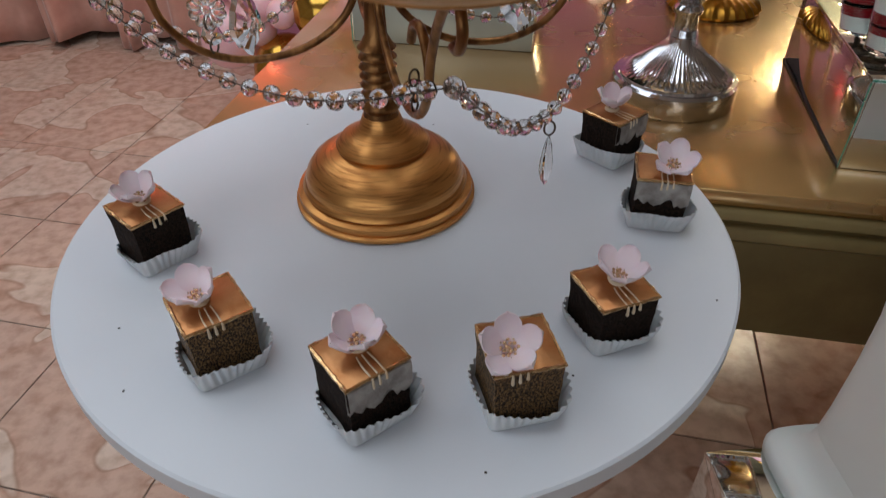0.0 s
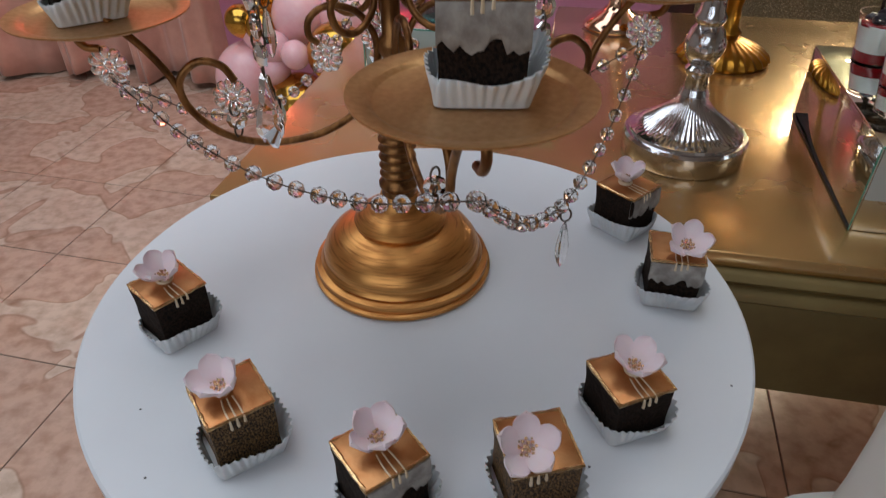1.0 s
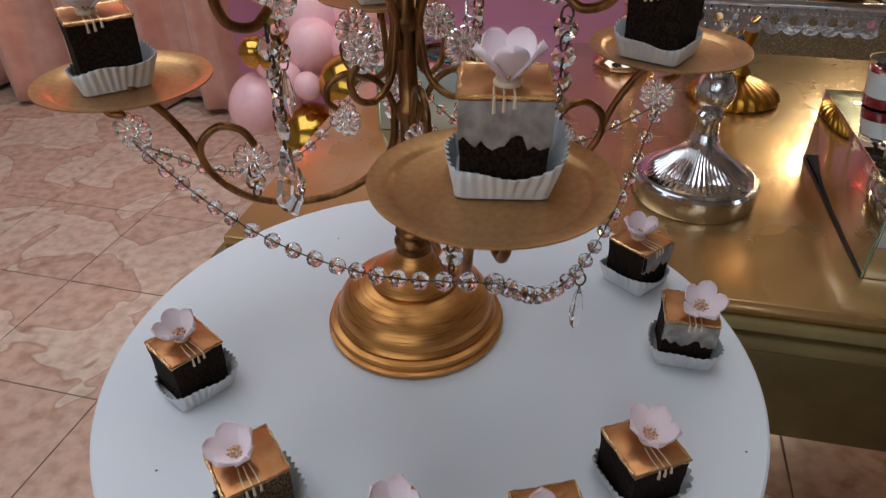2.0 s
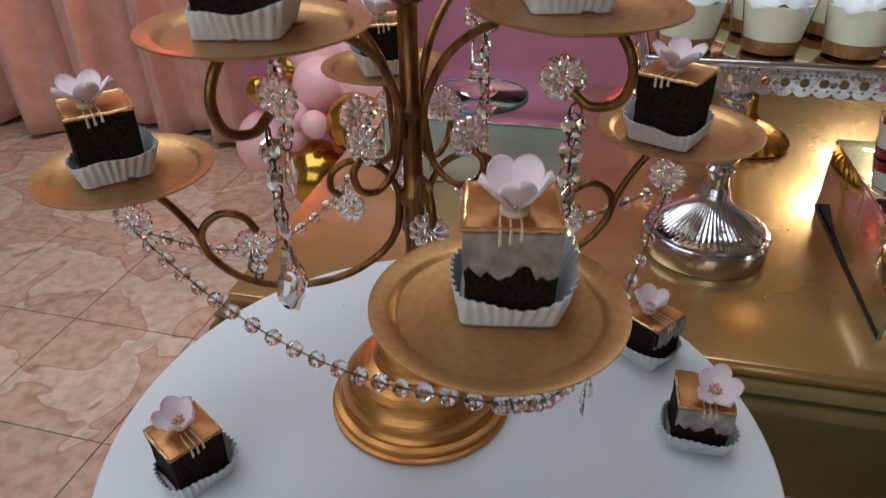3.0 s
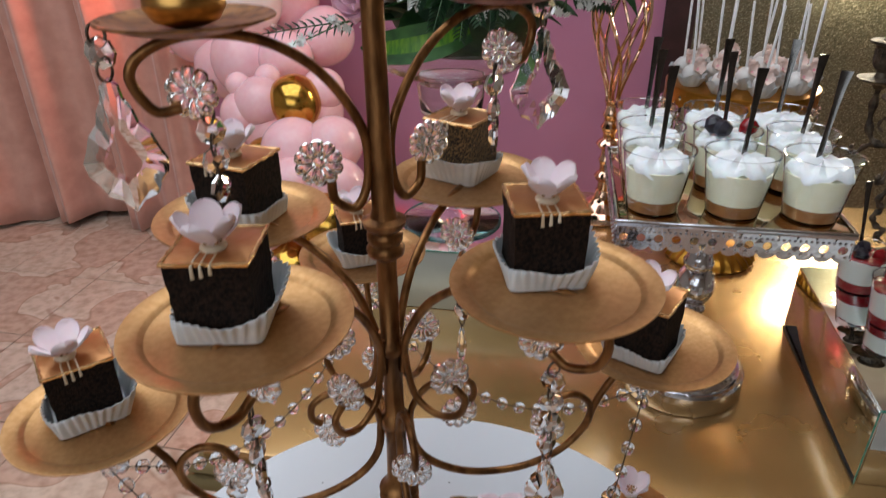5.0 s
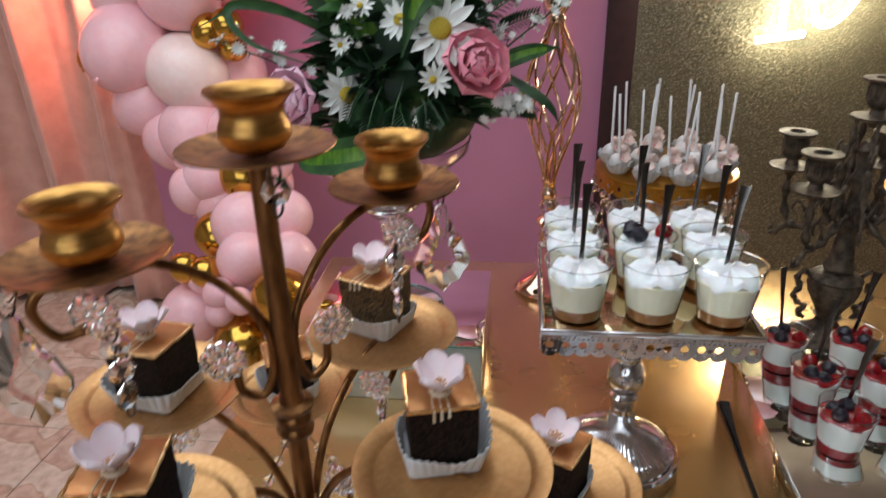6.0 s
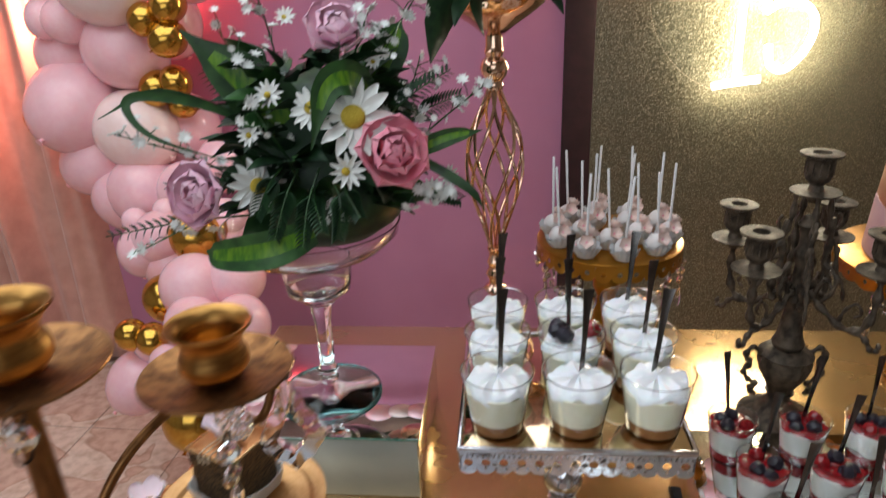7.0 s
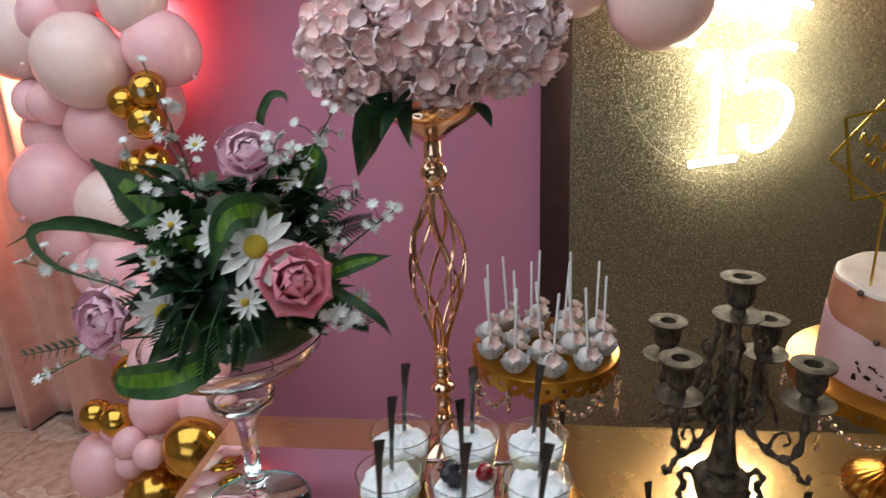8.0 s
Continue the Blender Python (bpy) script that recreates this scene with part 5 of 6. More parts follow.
    for s in (-1, 1):
        q = [(s * 0.030, 0, z0 + 0.105), (s * 0.046, 0, z0 + 0.118), (s * 0.055, 0, z0 + 0.105), (s * 0.047, 0, z0 + 0.092), (s * 0.055, 0, z0 + 0.080), (s * 0.048, 0, z0 + 0.066), (s * 0.036, 0, z0 + 0.058), (s * 0.044, 0, z0 + 0.048), (s * 0.034, 0, z0 + 0.040)]
        part("handle", tube(spline(q, 6), [0.0042 * (1 + 0.3 * math.sin(i * 1.3)) for i in range(6 * (len(q) - 1) + 1)], 7), BRONZE, c, m=pose(0, 0, 0, 0, 0, SLOPE))


candelabra()


# ---- rose gold twisted vase with hydrangea ----
VX, VY = 0.410, 1.482


def twisted_vase():
    v = thing("twisted_metal_vase", "tall rose gold metal vase with open twisted cage stem", "vase", m=pose(VX, VY, 0.683) @ Matrix.Scale(1.13, 4))
    part("foot", moved(lathe([(0, 0), (0.058, 0), (0.060, 0.004), (0.056, 0.012), (0.044, 0.022), (0.026, 0.032), (0.017, 0.042), (0.0145, 0.055), (0, 0.055)], 48), (0, 0, 0.0425)), ROSE_GOLD, v)
    knobs = []
    for z, r in ((0.125, 0.021), (0.158, 0.016), (0.190, 0.023), (0.222, 0.018), (0.246, 0.016)):
        knobs += [(0.012, z - 0.011), (r * 0.8, z - 0.007), (r, z), (r * 0.8, z + 0.007), (0.012, z + 0.011)]
    part("lower_stem", lathe([(0, 0.0965), (0.013, 0.0965)] + knobs + [(0.012, 0.264), (0.015, 0.272), (0, 0.274)], 40), ROSE_GOLD, v)
    z0, z1 = 0.266, 0.560
    for d in (1, -1):
        for k in range(5):
            pts = []
            for i in range(41):
                t = i / 40
                r = 0.010 + 0.040 * math.sin(math.pi * min(1, t ** 1.25)) ** 1.2
                a = 2 * math.pi * k / 5 + d * 2.2 * t + (0.2 if d < 0 else 0)
                pts.append((r * math.cos(a), r * math.sin(a), z0 + (z1 - z0) * t))
            part("twisted_bar", tube(pts, 0.0030, 8), ROSE_GOLD, v)
    part("upper_stem", lathe([(0, 0.557), (0.014, 0.558), (0.016, 0.565), (0.013, 0.572), (0.020, 0.580), (0.024, 0.593), (0.020, 0.606), (0.014, 0.612), (0.017, 0.620), (0.0145, 0.626), (0.014, 0.645), (0, 0.646)], 40), ROSE_GOLD, v)
    part("bowl", lathe([(0, 0.644), (0.018, 0.646), (0.036, 0.661), (0.058, 0.675), (0.080, 0.692), (0.086, 0.706), (0.084, 0.707), (0.077, 0.695), (0.054, 0.680), (0.03, 0.666), (0, 0.660)], 56), ROSE_GOLD, v)


twisted_vase()


def floret_shape(s):
    g = [moved(petal_shape(s, s * 1.08, 0.12 + 0.1 * (k % 2), s * 0.03, 6, 5, 0.22, True), pose(0, 0, 0, 0, -14 - 12 * (k % 3), 90 * k + 8 * (k % 2))) for k in range(4)]
    return joined(*g)


FLORETS = [mesh_of("floret", floret_shape(s), m, True, 60) for s in (0.0175, 0.0215) for m in (HYDRANGEA, HYDRANGEA_PALE)]


def hydrangea(centre, radius, count, seed, pale):
    rr = random.Random(seed)
    h = thing("hydrangea", "dusty pink hydrangea bloom of many overlapping florets in metal vase", "flower", "hydrangea blooms", BLOOM @ pose(*centre))
    part("core", ball(radius * 0.80, 20, 14), HYDRANGEA, h)
    for i in range(count):
        z = 1 - 2 * (i + 0.5) / count
        a = i * 2.39996
        q = math.sqrt(1 - z * z)
        d = Vector((q * math.cos(a), q * math.sin(a), z))
        p = d * radius * rr.uniform(0.80, 1.07)
        m = Matrix.Translation(p) @ d.to_track_quat("Z", "Y").to_matrix().to_4x4() @ pose(0, 0, 0, rr.uniform(-48, 48), rr.uniform(-48, 48), rr.uniform(0, 360))
        part("floret", FLORETS[(rr.random() < 0.62 if pale else rr.random() < 0.25) + 2 * (rr.random() < 0.5)], parent=h, m=m)


BLOOM = pose(VX, VY, 1.522) @ Matrix.Scale(1.13, 4)  # over the metal bowl
hydrangea((-0.100, -0.035, 0.055), 0.080, 260, 1, False)
hydrangea((0.015, -0.050, 0.070), 0.098, 295, 2, False)
hydrangea((0.110, -0.020, 0.075), 0.092, 290, 3, True)
hydrangea((0.020, 0.050, 0.150), 0.110, 230, 4, True)
hydrangea((-0.075, 0.010, 0.150), 0.085, 180, 5, True)
hydrangea((0.090, 0.010, 0.165), 0.090, 190, 6, False)


def leaf_shape(length, width, droop, fold=0.25, n=9):
    vs, fs = [], []
    for i in range(n + 1):
        u = i / n
        w = width / 2 * math.sin(math.pi * u ** 0.8) * (1 - 0.06 * (i % 2))
        z = -droop * u * u * length
        for v in (-1, -0.5, 0, 0.5, 1):
            vs.append((length * u, w * v, z + fold * w * abs(v)))
    for i in range(n):
        for j in range(4):
            a = i * 5 + j
            fs.append((a, a + 1, a + 6, a + 5))
    lo = [Vector(v) - Vector((0, 0, 0.0008)) for v in vs]
    return joined((vs, fs), (lo, [tuple(reversed(f)) for f in fs]))


def hydrangea_leaf(x, y, z, rx, ry, rz, ln):
    tagged(part("hydrangea_leaf", leaf_shape(ln, ln * 0.52, 0.35), GREEN_DARK, m=BLOOM @ pose(x, y, z, rx, ry, rz), sharp=60), "dark green pointed leaf hanging under the hydrangea", "leaf", "hydrangea leaves")


hydrangea_leaf(-0.062, -0.085, -0.008, 62, 52, 186, 0.128)
hydrangea_leaf(-0.036, -0.090, -0.004, 60, 72, 200, 0.085)
hydrangea_leaf(-0.040, -0.075, -0.02, 10, 20, 225, 0.080)
hydrangea_leaf(0.06, -0.080, -0.03, 0, 20, 300, 0.05)


# ---- glass goblet vase with flower arrangement ----
GX, GY = 0.064, 1.232
GZ = MIR_Z + 0.0015


def goblet():
    g = thing("goblet_vase", "large clear glass goblet vase with teal-tinted foot on mirrored box", "vase", m=pose(GX, GY, GZ) @ Matrix.Diagonal((1.1, 1.1, 1.0, 1)))
    part("foot", lathe([(0, 0.0), (0.078, 0.0), (0.080, 0.003), (0.078, 0.005), (0.03, 0.012), (0.014, 0.022), (0, 0.024)], 64), GLASS, g)
    part("foot_edge", tube([(0.0795 * math.cos(a), 0.0795 * math.sin(a), 0.003) for a in [2 * math.pi * k / 64 for k in range(64)]], 0.0022, 6, True), GLASS_TEAL, g, "teal tinted glass edge")
    part("stem", lathe([(0, 0.0245), (0.013, 0.026), (0.016, 0.034), (0.012, 0.042), (0.016, 0.050), (0.0115, 0.062), (0.0125, 0.14), (0.017, 0.175), (0.030, 0.187), (0, 0.188)], 32), GLASS, g)
    part("bowl", lathe([(0.0, 0.1885), (0.034, 0.1910), (0.047, 0.2030), (0.0505, 0.2310), (0.052, 0.2530), (0.070, 0.2650), (0.105, 0.2810), (0.125, 0.3030), (0.128, 0.3210), (0.1255, 0.3210), (0.1225, 0.3040), (0.103, 0.2840), (0.068, 0.2680), (0.049, 0.2560), (0.0475, 0.2310), (0.044, 0.2050), (0.032, 0.1940), (0, 0.1920)], 72), GLASS, g)


goblet()

BOWL_Z = GZ + 0.318
arr = thing("flower_arrangement", "arrangement of pink roses, white daisies, filler flowers and dark leaves", "flower arrangement", m=pose(GX + 0.030, GY + 0.02, BOWL_Z + 0.004) @ Matrix.Scale(1.395, 4))


def aim(p, d, spin=0.0):
    return Matrix.Translation(p) @ Vector(d).normalized().to_track_quat("Z", "Y").to_matrix().to_4x4() @ pose(0, 0, 0, 0, 0, spin)


part("foam_block", lathe([(0, -0.02), (0.055, -0.018), (0.080, 0.0), (0.098, 0.035), (0.084, 0.10), (0.05, 0.145), (0, 0.165)], 24), GREEN_DARK, arr)
rose(arr, 0.036, ROSE, aim((0.066, -0.110, 0.090), (0.25, -0.85, 0.45)), "open deep pink rose")
rose(arr, 0.033, ROSE_PALE, aim((-0.108, -0.090, 0.062), (-0.45, -0.85, 0.25)), "open pale pink rose")
rose(arr, 0.033, ROSE_PALE, aim((0.028, -0.03, 0.196), (0.0, -0.75, 0.65)), "pale pink rose")

DAISY_PETAL = mesh_of("petal", petal_shape(0.034, 0.0125, 0.05, 0.0006, 6, 4), DAISY, True, 60)


def daisy(p, d, s, label="white daisy with yellow green centre"):
    b = part("daisy", moved(ball(0.0115 * s, 16, 10, 0.5), (0, 0, 0.002)), YOLK, arr, label, aim(p, d, rnd.uniform(0, 90)))
    for k in range(15):
        part("petal", DAISY_PETAL, parent=b, m=pose(0, 0, -0.001 * (k % 2), 0, 0, 24 * k + rnd.uniform(-4, 4)) @ pose(0.006 * s, 0, 0, 0, rnd.uniform(-10, 14), 0) @ Matrix.Scale(s, 4))


daisy((0.036, -0.115, 0.132), (0.05, -0.9, 0.45), 1.0)
daisy((-0.060, -0.105, 0.070), (0.45, -0.85, 0.2), 0.72)
daisy((-0.002, -0.10, 0.140), (-0.3, -0.8, 0.5), 0.55)
daisy((0.085, 0.04, 0.12), (0.6, 0.3, 0.6), 0.8)
daisy((-0.05, 0.09, 0.10), (-0.4, 0.8, 0.5), 0.8)

SMALL_PETAL = petal_shape(0.0085, 0.0028, 0.12, 0.0003, 3, 3)
ASTER = mesh_of("aster", joined(*[moved(SMALL_PETAL, pose(0.001, 0, 0, 0, -10 + 12 * (k % 2), 30 * k)) for k in range(12)]), DAISY, True, 60)
ASTER_EYE = mesh_of("aster_centre", ball(0.0020, 8, 6, 0.6), YOLK)
SPRIG_LEAF = mesh_of("leaflet", leaf_shape(0.016, 0.006, 0.2, n=4), GREEN_DARK, True, 60)


def sprig(base, tip, count, spread, seed, flowers=True):
    """A thin branching stem with small white asters or leaflets."""
    rr = random.Random(seed)
    b, t = Vector(base), Vector(tip)
    mid = (b + t) / 2 + Vector((rr.uniform(-1, 1), rr.uniform(-1, 1), rr.uniform(0, 1))) * spread * 0.4
    sp = spline([b, mid, t], 10)
    st = part("sprig", tube(sp, [0.0014 * (1 - 0.6 * i / len(sp)) for i in range(len(sp))], 5), GREEN, arr, "thin stem with tiny white aster flowers" if flowers else "dark fern frond")
    for i in range(count):
        u = 0.42 + 0.58 * (i + 0.5) / count
        p = sp[min(len(sp) - 1, int(u * (len(sp) - 1)))]
        if flowers:
            d = Vector((rr.gauss(0, 1), rr.gauss(0, 1), rr.gauss(0.2, 1))).normalized()
            q = p + d * spread * rr.uniform(0.3, 1.0)
            if i == count - 1:
                q = t
            part("stalk", tube([p, (p + q) / 2 + Vector((0, 0, 0.003)), q], 0.0006, 4), GREEN, st)
            face = (d + Vector((0.0, -0.9, 0.35))).normalized()
            f = part("aster", ASTER, parent=st, m=aim(q, face, rr.uniform(0, 90)) @ Matrix.Scale(rr.uniform(0.45, 0.95), 4))
        else:
            for sgn in (-1, 1):
                dd = (t - b).normalized()
                side = dd.cross(Vector((0, -1, 0.3))).normalized() * sgn
                mm = Matrix.Translation(p) @ (side + dd * 0.8).to_track_quat("X", "Z").to_matrix().to_4x4() @ Matrix.Scale(1.35 - 0.8 * u, 4)
                part("leaflet", SPRIG_LEAF, parent=st, m=mm)


for i, (b, t, n, s) in enumerate((((-0.03, -0.02, 0.08), (-0.06, -0.04, 0.300), 12, 0.024), ((0.04, -0.02, 0.08), (0.115, -0.045, 0.245), 18, 0.030), ((0.05, -0.04, 0.08), (0.105, -0.08, 0.180), 16, 0.032), ((0.06, -0.05, 0.05), (0.170, -0.075, 0.150), 14, 0.020),
                                  ((0.07, -0.09, 0.05), (0.125, -0.120, 0.052), 16, 0.020), ((-0.06, -0.07, 0.05), (-0.185, -0.09, 0.125), 14, 0.022), ((-0.07, -0.08, 0.05), (-0.185, -0.11, 0.012), 10, 0.014), ((-0.02, -0.08, 0.07), (-0.055, -0.11, 0.150), 8, 0.022),
                                  ((0.0, -0.09, 0.04), (0.020, -0.145, 0.045), 9, 0.022), ((-0.03, -0.05, 0.1), (-0.085, -0.06, 0.215), 10, 0.026), ((0.02, -0.03, 0.12), (0.060, -0.06, 0.225), 14, 0.034), ((0.03, 0.06, 0.1), (0.09, 0.13, 0.2), 10, 0.03), ((-0.04, 0.06, 0.1), (-0.10, 0.13, 0.2), 10, 0.03))):
    sprig(b, t, n, s, i)
for i, (b, t) in enumerate((((0.0, -0.11, 0.085), (-0.020, -0.155, 0.022)), ((-0.02, -0.11, 0.085), (-0.045, -0.150, 0.030)), ((0.01, -0.11, 0.075), (0.012, -0.158, 0.028)), ((-0.03, -0.10, 0.09), (-0.060, -0.140, 0.050)), ((-0.06, -0.07, 0.03), (-0.225, -0.06, 0.015)), ((0.05, -0.06, 0.10), (0.135, -0.07, 0.165)), ((-0.03, -0.06, 0.1), (-0.105, -0.05, 0.175)), ((0.0, -0.10, 0.07), (0.0, -0.155, 0.035)), ((0.07, -0.06, 0.10), (0.145, -0.075, 0.140)),
                            ((0.07, -0.07, 0.06), (0.135, -0.12, 0.045)), ((-0.05, -0.05, 0.06), (-0.15, -0.09, 0.07)), ((0.02, -0.06, 0.10), (0.03, -0.12, 0.20)), ((-0.02, -0.08, 0.06), (-0.02, -0.135, 0.10)), ((0.02, -0.10, 0.07), (0.035, -0.15, 0.045)))):
    sprig(b, t, 14, 0.02, 60 + i, False)


def strap_leaf(pts, width, stripe=False, label="long glossy green strap leaf"):
    """A ribbon leaf along pts; a striped one has a yellow-green middle."""
    sp = spline(pts, 8)
    n = len(sp)
    vs, fs = [], []
    for i, p in enumerate(sp):
        d = (sp[min(i + 1, n - 1)] - sp[max(i - 1, 0)]).normalized()
        s = d.cross(Vector((0.1, -1, 0.25)))
        s = s.normalized() if s.length > 1e-4 else Vector((0, 0, 1))
        up = s.cross(d)
        u = i / (n - 1)
        w = width * (0.35 + 0.65 * math.sin(math.pi * min(1.0, u * 0.92 + 0.16))) * (1 if u < 0.75 else max(0.04, (1 - u) / 0.25) ** 0.7)
        for v in (-1, -0.4, 0.4, 1):
            vs.append(p + s * w * v / 2 + up * 0.10 * w * v * v)
    for i in range(n - 1):
        for j in range(3):
            a = i * 4 + j
            fs.append((a, a + 1, a + 5, a + 4))
    lo = [v + Vector((0.0, 0.0008, -0.0004)) for v in vs]
    g = joined((vs, fs), (lo, [tuple(reversed(f)) for f in fs]))
    ob = part("strap_leaf", g, GREEN, arr, label, sharp=0)
    if stripe:
        ob.data.materials.append(GREEN_STRIPE)
        for k, f in enumerate(ob.data.polygons):
            if k % 3 == 1 and (k // 3) % (n - 1) < n * 0.75:
                f.material_index = 1
    return ob


strap_leaf([(-0.02, -0.06, 0.10), (-0.055, -0.06, 0.150), (-0.118, -0.055, 0.212)], 0.062, True, "broad pointed green leaf with pale stripe")
strap_leaf([(0.052, -0.085, 0.150), (0.036, -0.118, 0.168), (0.014, -0.128, 0.160), (-0.004, -0.132, 0.108)], 0.032, True, "broad green leaf with yellow stripe folded over")
strap_leaf([(-0.010, -0.135, 0.030), (-0.05, -0.145, 0.020), (-0.10, -0.125, 0.010), (-0.118, -0.105, 0.008)], 0.036, True, "broad green leaf wrapped round the vase rim")
strap_leaf([(-0.05, -0.06, 0.115), (-0.105, -0.075, 0.145), (-0.155, -0.088, 0.158), (-0.168, -0.095, 0.148), (-0.145, -0.105, 0.122), (-0.078, -0.118, 0.098)], 0.009, False, "narrow strap leaf bent into a loop")
strap_leaf([(-0.06, -0.05, 0.115), (-0.10, -0.06, 0.140), (-0.149, -0.07, 0.158), (-0.200, -0.08, 0.138)], 0.009)
strap_leaf([(0.033, 0.0, 0.20), (0.036, 0.0, 0.235), (0.048, 0.0, 0.257), (0.062, 0.0, 0.258), (0.066, -0.002, 0.248)], 0.009)
strap_leaf([(0.09, -0.10, 0.09), (0.125, -0.12, 0.070), (0.145, -0.128, 0.055), (0.156, -0.13, 0.036)], 0.010)
strap_leaf([(0.09, -0.095, 0.090), (0.125, -0.10, 0.104), (0.160, -0.10, 0.109)], 0.018, True, "green leaf with yellow stripe")
strap_leaf([(0.06, 0.0, 0.14), (0.082, 0.0, 0.185), (0.094, 0.0, 0.208)], 0.040, True, "green leaf with yellow stripe")
for p, d, s in (((-0.040, -0.10, 0.154), (-0.2, -0.9, 0.4), 1.7), ((0.025, -0.140, 0.088), (0.1, -0.95, 0.2), 2.1), ((-0.022, -0.045, 0.218), (0.0, -0.8, 0.6), 1.3), ((-0.062, -0.10, 0.118), (-0.3, -0.9, 0.3), 1.5), ((0.060, -0.04, 0.172), (0.1, -0.9, 0.4), 1.2), ((0.125, -0.09, 0.062), (0.3, -0.9, 0.2), 1.4), ((0.105, -0.11, 0.055), (0.1, -0.9, 0.3), 1.5)):
    f = part("aster", ASTER, parent=arr, m=aim(p, d, rnd.uniform(0, 90)) @ Matrix.Scale(s, 4), label="small white aster flower")
    part("aster_centre", ASTER_EYE, parent=f, m=pose(0, 0, 0.001))
BED_LEAVES = [mesh_of("leaf", leaf_shape(ln, w, 0.3), g, True, 60) for ln, w, g in ((0.034, 0.018, GREEN_DARK), (0.042, 0.020, GREEN_DARK), (0.050, 0.024, GREEN_DARK), (0.046, 0.026, GREEN))]
for i in range(298):
    a, zz = rnd.uniform(0, 2 * math.pi), rnd.uniform(0.030, 0.175)
    q = 0.105 * math.sqrt(max(0.05, 1 - (zz / 0.22) ** 2))
    part("leaf", BED_LEAVES[(i % 3) if i % 5 else 3], parent=arr, m=pose(0.78 * q * math.cos(a), 0.78 * q * math.sin(a) - 0.015, zz, rnd.uniform(-40, 40), rnd.uniform(-60, 5), math.degrees(a) + rnd.uniform(-55, 55)))


# ---- balloons ----
def balloon_mesh(name, material):
    prof = []
    n = 20
    for i in range(n + 1):
        t = math.pi * i / n
        prof.append((math.sin(t) * (1 - 0.06 * math.cos(t)), -math.cos(t) * 1.08))
    prof[0] = (0.0, -1.085)
    return mesh_of(name, lathe(prof, 32), material, True, 60)


BALLOONS = {"pink": balloon_mesh("balloon", BALLOON_PINK), "pale": balloon_mesh("balloon", BALLOON_PALE), "gold": balloon_mesh("balloon", BALLOON_GOLD)}
KNOTS = {k: mesh_of("knot", lathe([(0, -1.19), (0.085, -1.185), (0.05, -1.14), (0.035, -1.11), (0.06, -1.07), (0, -1.07)], 16), m) for k, m in (("pink", BALLOON_PINK), ("pale", BALLOON_PALE), ("gold", BALLOON_GOLD))}
WORDS = {"pink": "glossy pink latex balloon", "pale": "pale peach latex balloon", "gold": "shiny chrome gold latex balloon"}


def balloon(x, y, z, r, kind, rx=None):
    ob = new("balloon", BALLOONS[kind])
    tilt = rnd.uniform(-60, 60) if rx is None else rx
    ob.matrix_basis = pose(x, y, z, tilt, rnd.uniform(-50, 50), rnd.uniform(0, 360)) @ Matrix.Scale(r, 4)
    tagged(ob, "%s in the garland, %s" % (WORDS[kind], "small" if r < 0.06 else "large"), "balloon", "balloon garland")
    part("knot", KNOTS[kind], parent=ob)


